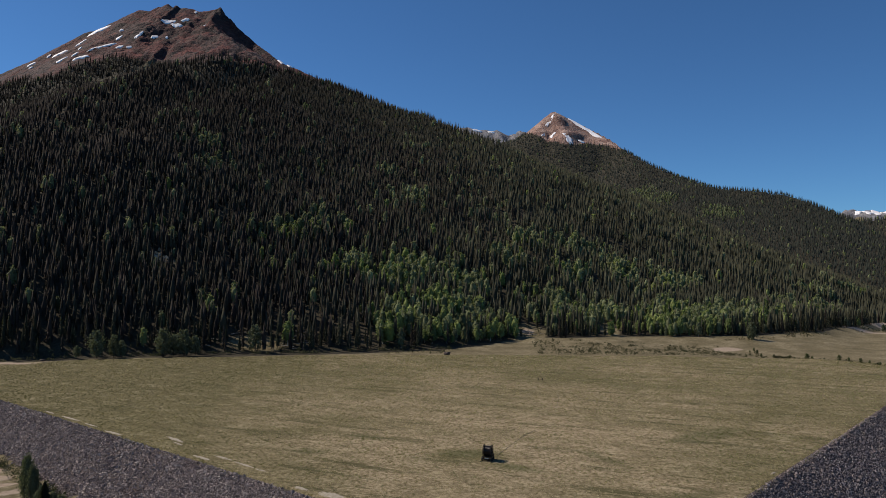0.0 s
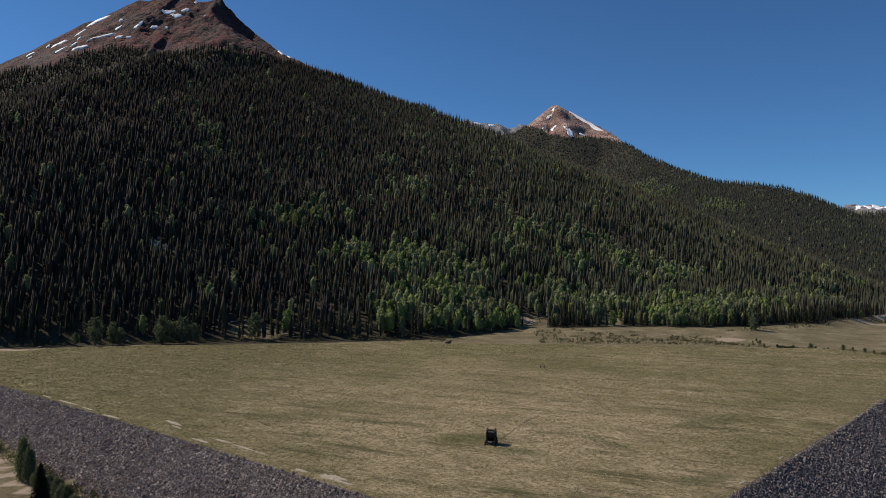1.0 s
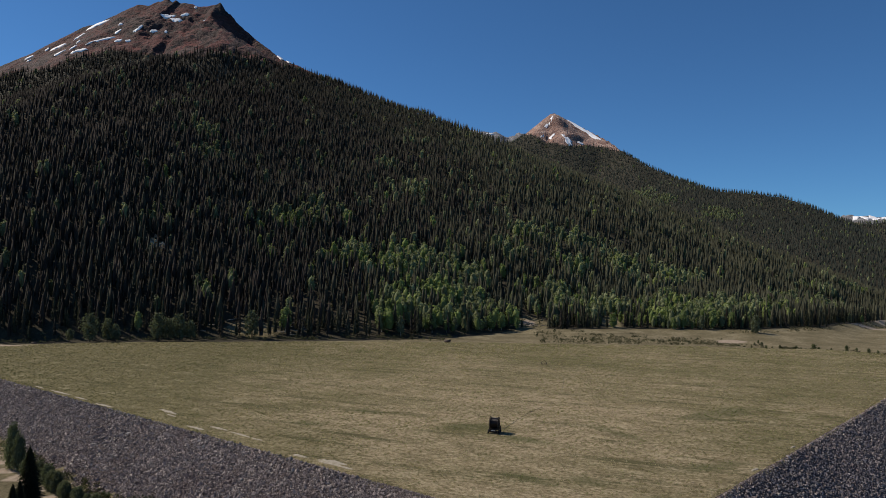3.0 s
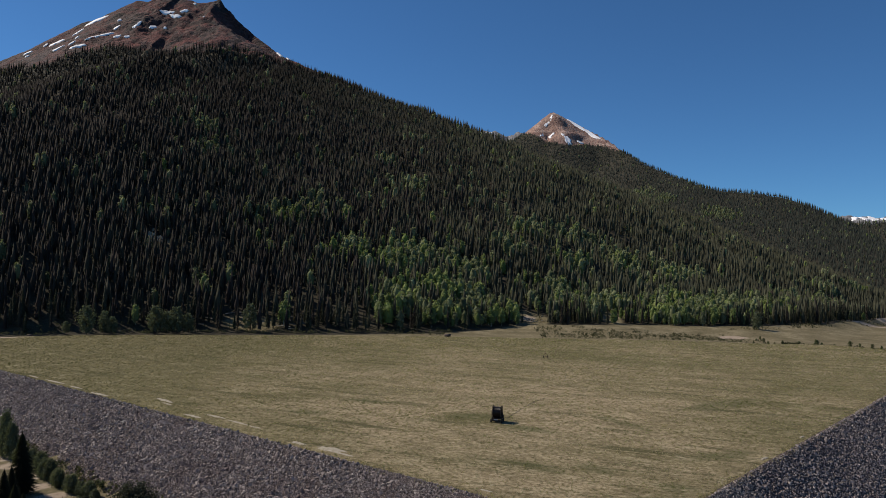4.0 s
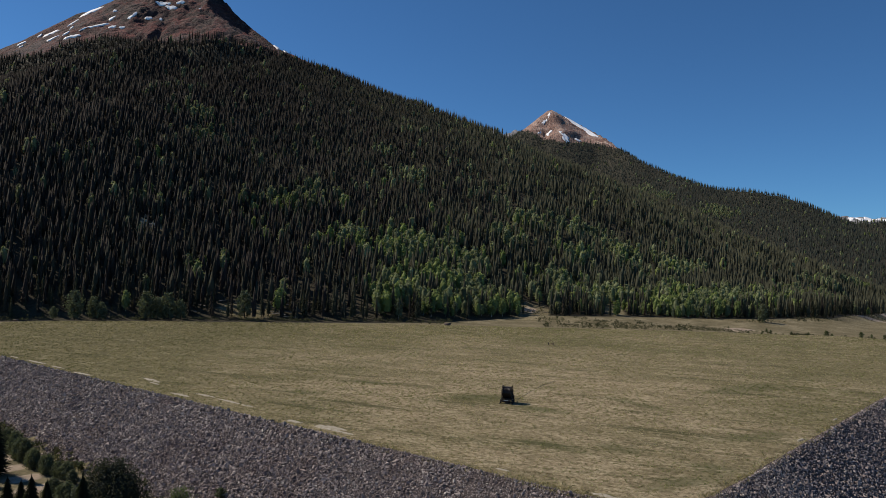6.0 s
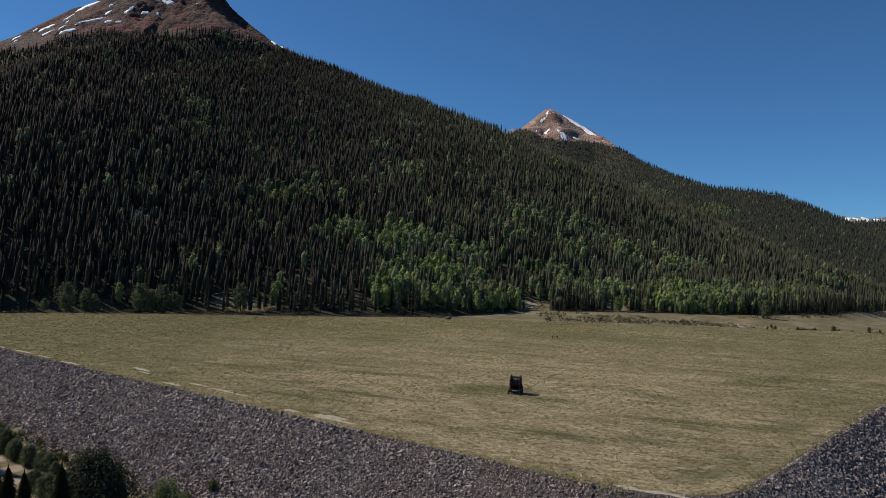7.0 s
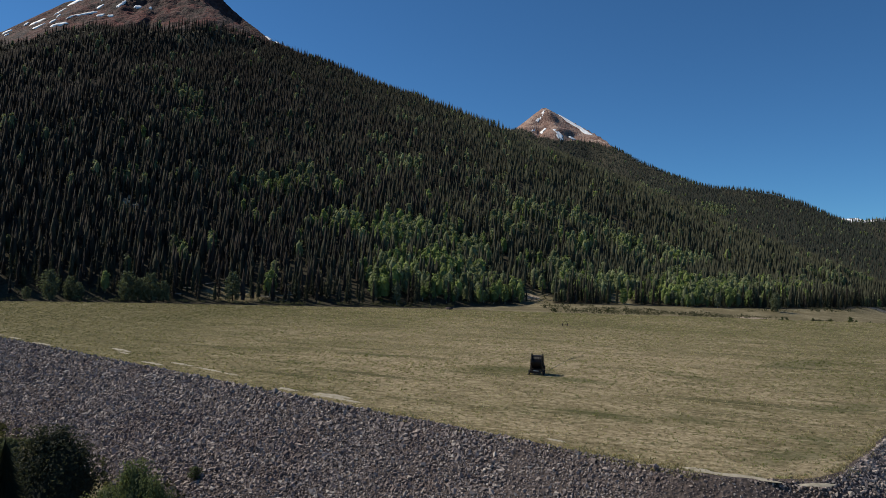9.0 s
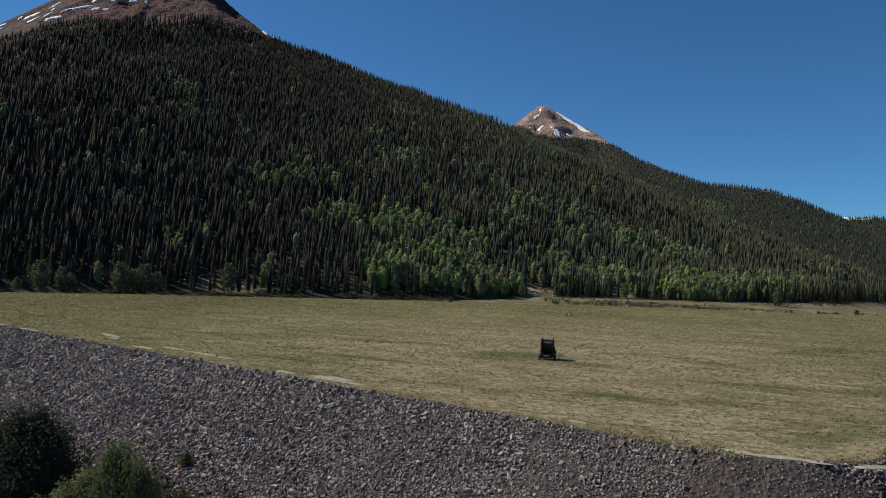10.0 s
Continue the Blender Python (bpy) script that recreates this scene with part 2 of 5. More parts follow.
def beyond(x, y):
    """Metres past the meadow's low far edge on the valley side."""
    return (x - FAR_P[0]) * FAR_N[0] + (y - FAR_P[1]) * FAR_N[1]


def left_of_bank(x, y):
    return (x - LEFT_P[0]) * LEFT_N[0] + (y - LEFT_P[1]) * LEFT_N[1]


# forested front slope: foot and crest along x
FRONT_X = (-1200, -800, -565, -515, -426, -405, -393, -372, -331, -248, -79, 43, 127, 196, 251, 272, 300, 420)
CREST_Y = (760, 780, 800, 830, 850, 900, 1050, 1150, 1250, 1250, 1200, 1100, 1000, 950, 880, 780, 700, 640)
CREST_Z = (130, 170, 219, 250, 285, 316, 378, 399, 403, 377, 301, 243, 173, 120, 78, 44, 16, -20)
FOOT_X = (-1200, -400, -240, -150, -75, -20, 22, 80, 117, 180, 240, 310, 350, 600)
FOOT_Y = (235, 285, 330, 362, 377, 396, 448, 462, 474, 480, 515, 580, 620, 700)
BEND_X, BEND = (-420, -300, -200, -60, 20, 140), (0.95, 0.80, 0.90, 1.05, 1.2, 1.4)

PEAK_RIDGE = ((-1500, 1400, 250, 0.62), (-1027, 1450, 462, 0.86), (-961, 1464, 498, 0.86), (-917, 1473, 526, 0.86), (-861, 1486, 563, 0.86), (-825, 1495, 575, 0.86),
              (-806, 1500, 591, 0.86), (-748, 1500, 617, 0.86), (-723, 1500, 614, 0.78), (-681, 1500, 628, 0.78), (-659, 1500, 618, 0.78), (-640, 1500, 622, 0.78),
              (-612, 1500, 610, 0.72), (-572, 1500, 617, 1.30), (-562, 1497, 620, 1.60), (-548, 1492, 599, 1.70), (-533, 1487, 587, 1.70), (-505, 1478, 553, 1.50),
              (-476, 1468, 530, 1.30), (-445, 1447, 506, 0.95), (-400, 1416, 470, 0.60), (-346, 1390, 439, 0.45), (-250, 1400, 370, 0.45))
PEAK_SPUR = ((-572, 1500, 618, 0.9), (-556, 1420, 553, 0.72), (-504, 1370, 514, 0.66), (-456, 1330, 474, 0.62), (-413, 1290, 440, 0.55))
PEAK_RIBS = (((-770, 1290, 440, 0.7), (-735, 1400, 540, 0.8), (-700, 1496, 624, 0.9)),
             ((-668, 1300, 470, 0.75), (-655, 1400, 556, 0.85), (-660, 1496, 626, 0.95)),
             ((-588, 1140, 356, 0.5), (-592, 1310, 474, 0.5)),
             ((-880, 1300, 395, 0.65), (-840, 1400, 480, 0.7), (-805, 1496, 572, 0.8)))
SECOND_RIDGE = ((-150, 3050, 560, 0.83), (89, 3000, 592, 0.83), (184, 2970, 608, 0.83), (248, 2960, 641, 1.20), (278, 2955, 666, 1.25), (325, 2950, 720, 1.35), (380, 2920, 684, 1.25),
                (433, 2880, 646, 1.30), (486, 2830, 606, 1.30), (525, 2760, 562, 1.20), (558, 2640, 496, 1.00), (580, 2500, 438, 0.80), (651, 2330, 362, 0.57),
                (713, 2200, 305, 0.55), (808, 2050, 277, 0.70), (868, 2020, 262, 0.80), (905, 2000, 210, 0.80), (948, 1980, 180, 0.75), (1082, 1900, 182, 0.50), (1700, 1650, 150, 0.23))
FAR_RIDGE = ((-900, 4500, 760, 0.5), (-250, 4430, 915, 0.5), (-48, 4400, 968, 0.6), (58, 4400, 945, 0.6), (183, 4400, 912, 0.5), (900, 4600, 500, 0.4),
             (1700, 4500, 300, 0.35), (2222, 4300, 368, 0.42), (2354, 4300, 402, 0.42), (2450, 4300, 386, 0.4), (2800, 4200, 480, 0.4), (3600, 4100, 350, 0.35))


def front_slope(x, y):
    foot, crest, top = np.interp(x, FOOT_X, FOOT_Y), np.interp(x, FRONT_X, CREST_Y), np.interp(x, FRONT_X, CREST_Z)
    s = (y - foot) / np.maximum(crest - foot, 30)
    up = top * np.clip(s, 0, 1) ** np.interp(x, BEND_X, BEND) + np.minimum(s, 0) * 40
    z = np.where(s > 1, top - 0.36 * (y - crest), up)
    return z + np.clip(s * 5, 0, 1) * (7 * fbm(x, y, 160, 4, 11) + 1.5 * fbm(x, y, 30, 3, 12))


def crags(x, y, amount, size, seed):
    """Broken rock relief: shallow gullies that run down the slope, and rough outcrops standing out of the scree."""
    bend = x + 0.22 * y + 0.35 * size * fbm(x, y, size * 1.6, 3, seed + 5)
    ribs = 1 - 2 * np.abs(fbm(bend, y * 0.22, size, 6, seed, 0.66))
    crop = np.clip(3.0 * fbm(x, y, size * 2.0, 4, seed + 9, 0.6) + 0.25, 0, 1)
    teeth = 1 - 2 * np.abs(fbm(bend, y * 0.6, size * 0.5, 4, seed + 13, 0.6))
    return amount * (0.75 * ribs + crop * (0.3 + 1.05 * teeth) - 0.5)


def rock_peak(x, y):
    z = np.maximum(ridge(x, y, PEAK_RIDGE), ridge(x, y, PEAK_SPUR))
    for rib in PEAK_RIBS:
        z = np.maximum(z, ridge(x, y, rib, 1.1))
    d = np.clip((np.interp(x, [p[0] for p in PEAK_RIDGE], [p[2] for p in PEAK_RIDGE]) - z) / 50, 0.35, 1)
    rough = crags(x, y, 7.5, 80, 21) + crags(x, y, 4.5, 34, 24) + 3.4 * fbm(x, y, 22, 3, 29, 0.65)
    return z + 4.0 + np.clip(rough, -4, 8) * d * np.clip((x + 980) / 300, 0.35, 1)


def second_peak(x, y):
    z = ridge(x, y, SECOND_RIDGE, 0.6)
    high = np.clip((z - 480) / 80, 0, 1)
    d = np.clip((np.interp(x, [p[0] for p in SECOND_RIDGE], [p[2] for p in SECOND_RIDGE]) - z) / 60, 0.15, 1)
    return z + high * d * (crags(x, y, 20, 150, 31) + crags(x, y, 9, 60, 35)) + (1 - high) * 6 * fbm(x, y, 180, 4, 33) * np.clip(z / 60, 0, 1)


def far_range(x, y):
    return ridge(x, y, FAR_RIDGE) + crags(x, y, 45, 240, 41)


def base_level(x, y):
    d, far = outside(x, y), beyond(x, y)
    z = -np.clip((BANK_SLOPE + 0.13 * np.clip((x - 25) / 25, 0, 1)) * d, 0, BANK_DROP)
    low = np.clip(far * 0.3, 0, 4.5) * np.clip((x - 90) / 40, 0, 1)
    roll = 0.5 * fbm(x, y, 60, 4, 3) * np.clip((y - 385) / 40 + np.clip(far / 20, 0, 1), 0, 1)
    return np.minimum(z, -low) + roll + np.clip((d - 18) / 60, 0, 1) * 1.2 * fbm(x, y, 90, 4, 4)


def height(x, y):
    x, y = np.asarray(x, float), np.asarray(y, float)
    hills = np.maximum(np.maximum(front_slope(x, y), rock_peak(x, y)), np.maximum(second_peak(x, y), far_range(x, y)))
    return smooth_max(hills, base_level(x, y), 2.5)


def blob(x, y, cx, cy, rx, ry, turn=0.0):
    """1 in the middle of an oval, 0 at twice its radius."""
    c2, s2 = math.cos(turn), math.sin(turn)
    u, v = ((x - cx) * c2 + (y - cy) * s2) / rx, (-(x - cx) * s2 + (y - cy) * c2) / ry
    return np.clip(1.5 - np.hypot(u, v) - 0.35 * fbm(x, y, 22, 3, 51), 0, 1)


def far_side(x, y):
    """Where the mown meadow ends below the forest."""
    return np.interp(x, (-330, -216, -196, -141, -100, -46, 0, 60, 100, 135), (262, 313, 331, 349, 358, 364, 367, 369, 369, 362)) + 3 * fbm(x, y * 0 + 3, 60, 3, 71)


def bare_ground(x, y):
    """Dirt: the toe road, sandy clearings, scars on the slope."""
    d1 = left_of_bank(x, y)
    road = np.clip(1.4 - np.abs(d1 - np.clip(21 + (180 - y) * 0.12, 19, 28) - 1.0 * fbm(x, y, 50, 2, 8)) / 2.4, 0, 1) * (y < 300)
    out = np.maximum(road, blob(x, y, 153, 432, 10, 6, 0.4))
    for cx, cy, rx, ry in ((36, 470, 4, 8), (-222, 326, 20, 2.2), (-206, 450, 9, 6), (626, 1250, 10, 22),
                           (310, 566, 26, 5), (345, 610, 20, 12), (-70, 455, 6, 6), (560, 610, 90, 10), (-8, 382, 10, 2)):
        out = np.maximum(out, blob(x, y, cx, cy, rx, ry))
    out = np.maximum(out, np.clip(1.2 - np.abs(y - far_side(x, y) - 1.5) / 2.5, 0, 0.62) * (np.abs(x) < 150))
    return out


def clearing(x, y):
    """Grassy gaps in the wood."""
    out = blob(x, y, 92, 490, 9, 24)
    for cx, cy, rx, ry in ((-120, 380, 15, 8), (1180, 1750, 40, 60), (36, 467, 12, 19), (-206, 450, 10, 7), (626, 1248, 17, 34)):
        out = np.maximum(out, blob(x, y, cx, cy, rx, ry))
    return out


TURF_LINE = ((-640, 880, 0, 1), (-607, 948, 0, 1), (-619, 1016, 0, 1), (-631, 1080, 0, 1), (-632, 1135, 0, 1), (-590, 1165, 0, 1), (-580, 1222, 0, 1))


def turf(x, y):
    """A grassy strip down the flank of the red mountain."""
    off = -ridge(x, y, TURF_LINE) + 6 * fbm(x, y, 40, 2, 53)
    return np.clip(1.6 - off / 12, 0, 1)


def wood_cover(x, y, z, before=0.0):
    """Where the forest stands; before it, dark floor stands in for tree shade."""
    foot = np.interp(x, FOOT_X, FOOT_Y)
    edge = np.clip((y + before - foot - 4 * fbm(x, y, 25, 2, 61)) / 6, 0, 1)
    far_line = np.interp(x, (180, 210, 250, 280, 335, 380, 460, 506, 555), (645, 606, 588, 566, 546, 542, 550, 538, 512)) + 12 * fbm(x, y, 60, 3, 62)
    red_line = np.interp(x, (-863, -818, -754, -731, -702, -664, -590, -573), (381, 388, 384, 403, 428, 440, 430, 424)) + 11 * fbm(x, y, 45, 3, 63)
    line = np.where(y > 1700, far_line, np.where(y > 900, red_line, 900))
    line = np.where((y > 1180) & (y < 1700) & (x > -560) & (x < -330), 418 + 20 * fbm(x, y, 60, 3, 64), line)
    return edge * np.clip((line - z) / 12, 0, 1) * (1 - clearing(x, y)) * (1 - 0.93 * turf(x, y)) * (y < 3500)


# ---------------------------------------------------------------- mesh builders
def mesh_of(name, verts, faces, material, tints=None, masks=None, smooth=False):
    """A mesh from numpy arrays: faces is an (n, 3) or (n, 4) array."""
    verts, faces = np.asarray(verts, np.float32), np.asarray(faces, np.int32)
    me = bpy.data.meshes.new(name)
    n, w = faces.shape
    me.vertices.add(len(verts))
    me.vertices.foreach_set("co", verts.ravel())
    me.loops.add(n * w)
    me.loops.foreach_set("vertex_index", faces.ravel())
    me.polygons.add(n)
    me.polygons.foreach_set("loop_start", np.arange(0, n * w, w, dtype=np.int32))
    me.update(calc_edges=True)
    me.polygons.foreach_set("use_smooth", np.full(n, smooth))
    if tints is not None:
        a = me.attributes.new("tint", "FLOAT_COLOR", "POINT")
        a.data.foreach_set("color", np.c_[tints, np.ones(len(tints))].astype(np.float32).ravel())
    for key, values in (masks or {}).items():
        a = me.attributes.new(key, "FLOAT", "POINT")
        a.data.foreach_set("value", np.asarray(values, np.float32).ravel())
    me.materials.append(material)
    return me


def grid_faces(nx, ny):
    i = np.arange((nx - 1) * (ny - 1))
    a = i // (nx - 1) * nx + i % (nx - 1)
    return np.c_[a, a + 1, a + 1 + nx, a + nx]


def steps(*spans):
    """Coordinates in runs of (start, end, step)."""
    out = [np.arange(a, b, s) for a, b, s in spans]
    return np.concatenate(out + [np.array([spans[-1][1]])])


def land(name, xs, ys, func, material, label, sink=0.0):
    x, y = np.meshgrid(xs, ys)
    x, y = x.ravel(), y.ravel()
    z = func(x, y)
    # wood mask reaches ahead of the trees to darken the ground as shade
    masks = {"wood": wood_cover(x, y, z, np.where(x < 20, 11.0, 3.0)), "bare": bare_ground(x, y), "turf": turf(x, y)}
    ob = new(name, mesh_of(name, np.c_[x, y, z - sink], grid_faces(len(xs), len(ys)), material, masks=masks, smooth=True))
    return tagged(ob, label, name.replace("_", " "), kind="structure")


def bm_mesh(name, bm, material, smooth=False):
    me = bpy.data.meshes.new(name)
    bm.normal_update()
    bm.to_mesh(me)
    bm.free()
    me.materials.append(material)
    for p in me.polygons:
        p.use_smooth = smooth
    return me


def part(name, bm, material, parent, label="", smooth=False):
    """One bmesh as one mesh object under a thing or a part."""
    ob = new(name, bm_mesh(name, bm, material, smooth))
    ob.parent = parent
    if label:
        tagged(ob, label)
    return ob


def box(bm, cx, cy, cz, sx, sy, sz, m=None, bevel=0.0):
    made = bmesh.ops.create_cube(bm, size=1, matrix=(m or Matrix()) @ Matrix.Translation((cx, cy, cz)) @ Matrix.Diagonal((sx, sy, sz, 1)))
    if bevel:
        edges = list({e for v in made["verts"] for e in v.link_edges})
        bmesh.ops.bevel(bm, geom=edges, offset=bevel, segments=1, affect="EDGES")
    return bm


def rod(bm, a, b, r0, r1=None, n=8):
    """A tapered rod from a to b."""
    a, b = Vector(a), Vector(b)
    turn = (b - a).to_track_quat("Z", "Y").to_matrix().to_4x4()
    bmesh.ops.create_cone(bm, cap_ends=True, segments=n, radius1=r0, radius2=r0 if r1 is None else r1, depth=(b - a).length,
                          matrix=Matrix.Translation((a + b) / 2) @ turn)
    return bm


def ring(bm, m, r_out, r_in, width, n=32):
    """A hollow wheel rim or flange whose axle is the local x axis."""
    rows = []
    for i in range(n):
        a = 2 * math.pi * i / n
        rows.append([bm.verts.new(m @ Vector((sx * width / 2, r * math.cos(a), r * math.sin(a)))) for sx, r in ((-1, r_out), (1, r_out), (1, r_in), (-1, r_in))])
    for p, q in zip(rows, rows[1:] + rows[:1]):
        for j in range(4):
            bm.faces.new((p[j], p[(j + 1) % 4], q[(j + 1) % 4], q[j]))
    return bm


def copies(tv, tf, pos, size, turn):
    """Many copies of one template: pos (n,3), size (n,3), turn (n) about z."""
    c2, s2 = np.cos(turn)[:, None], np.sin(turn)[:, None]
    v = tv[None] * size[:, None, :]
    x, y = v[..., 0] * c2 - v[..., 1] * s2, v[..., 0] * s2 + v[..., 1] * c2
    v = np.stack([x, y, v[..., 2]], -1) + pos[:, None, :]
    f = tf[None] + (np.arange(len(pos)) * len(tv))[:, None, None]
    return v.reshape(-1, 3), f.reshape(-1, 3)


def scatter(name, kinds, pos, size, tint, material, label, category):
    """One object of many plants, each a random one of the templates."""
    rng = np.random.default_rng(len(pos))
    pick, turn = rng.integers(0, len(kinds), len(pos)), rng.uniform(0, 2 * math.pi, len(pos))
    vs, fs, ts, base = [], [], [], 0
    for i, (tv, tf) in enumerate(kinds):
        k = pick == i
        if not k.any():
            continue
        v, f = copies(tv, tf, pos[k], size[k], turn[k])
        vs.append(v), fs.append(f + base), ts.append(np.repeat(tint[k], len(tv), 0))
        base += len(v)
    ob = new(name, mesh_of(name, np.concatenate(vs), np.concatenate(fs), material, np.concatenate(ts), smooth=True))
    return tagged(ob, label, category, kind="stuff")


# ---------------------------------------------------------------- plants: templates one metre high
def conifer(seed, tiers, sides, sprays, spread, drop=0.10, heart=(0.45, 0.85), fan=(0.45, 0.8)):
    """Spruce: a slender ragged spire of needles with drooping sprays standing out of it."""
    rng = np.random.default_rng(seed)
    v, f = [], []

    def girth(h):
        return spread * max(1.0 - h, 0.0) ** 0.8 * min(1.0, 0.6 + 2.5 * h) + 0.006

    for i in range(tiers):
        h = 0.05 + 0.88 * i / tiers
        for j in range(sides):
            a = 6.283 * (j + 0.5 * (i % 2) + rng.uniform(-0.25, 0.25)) / sides
            rr = girth(h) * rng.uniform(*heart)
            v.append((rr * math.cos(a), rr * math.sin(a), h + rng.uniform(-0.4, 0.4) / (tiers + 1) * (i > 0)))
    v.append((0, 0, 1.03))
    for i in range(tiers - 1):
        for j in range(sides):
            p0, p1 = i * sides + j, i * sides + (j + 1) % sides
            f += [(p0, p1, p1 + sides), (p0, p1 + sides, p0 + sides)]
    last = (tiers - 1) * sides
    f += [(last + j, last + (j + 1) % sides, len(v) - 1) for j in range(sides)]
    for i in range(sprays):
        h = 0.06 + 0.90 * ((i + rng.uniform(0, 1)) / sprays) ** 0.95
        a, w = rng.uniform(0, 6.283), rng.uniform(*fan)
        r0, r1, low = 0.4 * girth(h), girth(h) * rng.uniform(0.9, 1.5), h - drop * rng.uniform(0.5, 1.3)
        b = len(v)
        v += [(r0 * math.cos(a - w), r0 * math.sin(a - w), h), (r0 * math.cos(a + w), r0 * math.sin(a + w), h + 0.01), (r1 * math.cos(a), r1 * math.sin(a), max(low, 0.01))]
        f.append((b, b + 1, b + 2))
    return np.array(v, float), np.array(f)


def leafy(seed, count, leaf, low=0.16, wide=0.24, lobes=6, core=0):
    """Broadleaf crown: lobes of many small leaf sprays round a leafy heart, with gaps between them."""
    rng = np.random.default_rng(seed)
    v, f = [], []

    def belly(t):
        return wide * math.sin(math.pi * (0.20 + 0.74 * t)) ** 0.8

    mid, turn = [], rng.uniform(0, 6.28)
    for q in range(lobes):
        t = (q + 0.5) / lobes
        out = belly(t) * (0.45 if lobes < 9 else math.sqrt(rng.uniform(0.12, 0.62)))
        a = turn + 2.4 * q
        mid.append((out * math.cos(a), out * math.sin(a), low + (1 - low) * (0.06 + 0.84 * t), belly(t)))
    thick = 0.62 if lobes < 9 else 0.36
    puff = rng.uniform(0.55, 1.45, lobes) if lobes > 8 else np.ones(lobes)
    for i in range(count):
        mx, my, mz, girth = mid[i % lobes]
        fat = (0.4 * wide + 0.6 * girth) * thick
        d = rng.normal(0, 1, 3)
        d /= np.linalg.norm(d) + 1e-6
        p = np.array((mx, my, mz)) + d * np.array((fat, fat, fat * 1.35)) * (rng.uniform(0.5, 1.08) if lobes < 9 else 0.45 + 0.9 * rng.uniform(0, 1) ** 1.6) * puff[i % lobes]
        p[2] = min(max(p[2], low * 0.5), 1.0)
        lie = d + rng.normal(0, 0.35, 3)              # sprays lie roughly along the lobe's surface
        a = np.cross(lie, rng.normal(0, 1, 3))
        c3 = np.cross(lie, a)
        a, c3 = a / (np.linalg.norm(a) + 1e-6) * leaf * rng.uniform(0.6, 1.3), c3 / (np.linalg.norm(c3) + 1e-6) * leaf * rng.uniform(0.6, 1.3)
        b = len(v)
        v += [p - a * 0.6, p + a * 0.6 + c3 * 0.2, p + c3]
        f.append((b, b + 1, b + 2))
    if core:
        b, tiers = len(v), (0.12, 0.45, 0.8)
        for t in tiers:
            for j in range(core):
                a, rr = 6.283 * j / core + t, belly(t) * rng.uniform(0.55, 0.85)
                v.append((rr * math.cos(a), rr * math.sin(a), low + (1 - low) * t * 0.9))
        v.append((0, 0, low + (1 - low) * 0.95))
        for q in range(2):
            for j in range(core):
                p0, p1 = b + q * core + j, b + q * core + (j + 1) % core
                f += [(p0, p1, p1 + core), (p0, p1 + core, p0 + core)]
        f += [(b + 2 * core + j, b + 2 * core + (j + 1) % core, b + 3 * core) for j in range(core)]
    return np.array(v, float), np.array(f)


def stem(seed, r, top, n=5, lean=0.02, limbs=0):
    """Tapered trunk with a few limbs, one metre high."""
    rng = np.random.default_rng(seed)
    v, f = [], []

    def tube(a, b, r0, r1):
        base = len(v)
        for p, rr in ((a, r0), (b, r1)):
            for j in range(n):
                t = 6.283 * j / n
                v.append((p[0] + rr * math.cos(t), p[1] + rr * math.sin(t), p[2]))
        for j in range(n):
            f.append((base + j, base + (j + 1) % n, base + n + (j + 1) % n))
            f.append((base + j, base + n + (j + 1) % n, base + n + j))

    tube((0, 0, -0.05), (lean, 0, top), r, r * 0.25)
    for i in range(limbs):
        h, a = rng.uniform(0.25, 0.75) * top, rng.uniform(0, 6.28)
        l = rng.uniform(0.1, 0.2)
        tube((lean * h, 0, h), (l * math.cos(a), l * math.sin(a), h + l * 1.1), r * 0.4, r * 0.12)
    return np.array(v, float), np.array(f)


def two(rng, n, dark, light, mix=None):
    """Colours between two, one for each plant."""
    t = rng.uniform(0, 1, n)[:, None] if mix is None else np.clip(mix, 0, 1)[:, None]
    return (np.array(dark) + (np.array(light) - np.array(dark)) * t) * rng.uniform(0.8, 1.2, (n, 1))


# ---------------------------------------------------------------- ground and mountains
def ground_level(x, y):
    """The sheet lies a little under the meadow, the bank and the detailed mountains."""
    z = height(x, y)
    d = outside(x, y)
    under = np.where((d < 18) & (y < 470) & (beyond(x, y) < 3), 1.2, 0.0)
    covered = (y > 1020) & (y < 1550) & (x > -1230) & (x < -250) | (y > 1530) & (y < 3000) & (x > -140) & (x < 1880) | (y > 4020)
    under = np.maximum(under, np.where(covered, 9.0, 0.0))
    return z - under


XS = steps((-4800, -1200, 120), (-1200, -320, 22), (-320, 420, 5), (420, 1300, 22), (1300, 4900, 120))
YS = steps((-1800, -200, 120), (-200, 60, 20), (60, 640, 5), (640, 1300, 14), (1300, 3100, 36), (3100, 4900, 60))
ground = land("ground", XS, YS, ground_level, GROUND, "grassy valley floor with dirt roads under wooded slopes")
RED_STEP = 3.2
land("mountain_red", steps((-1240, -240, RED_STEP)), steps((1008, 1562, RED_STEP)), lambda x, y: np.maximum(rock_peak(x, y), front_slope(x, y) - 3), RED_ROCK,
     "red-brown rocky alpine peak with scree and snow patches")
land("mountain_tan", steps((-150, 1900, 16)), steps((1500, 2700, 20), (2700, 3020, 9)), second_peak, TAN_ROCK,
     "distant pale tan pyramid peak above a dark forest")
land("mountain_far", steps((-900, 3600, 18)), steps((4000, 4440, 18)), far_range, GREY_ROCK, "far grey mountain range streaked with snow")

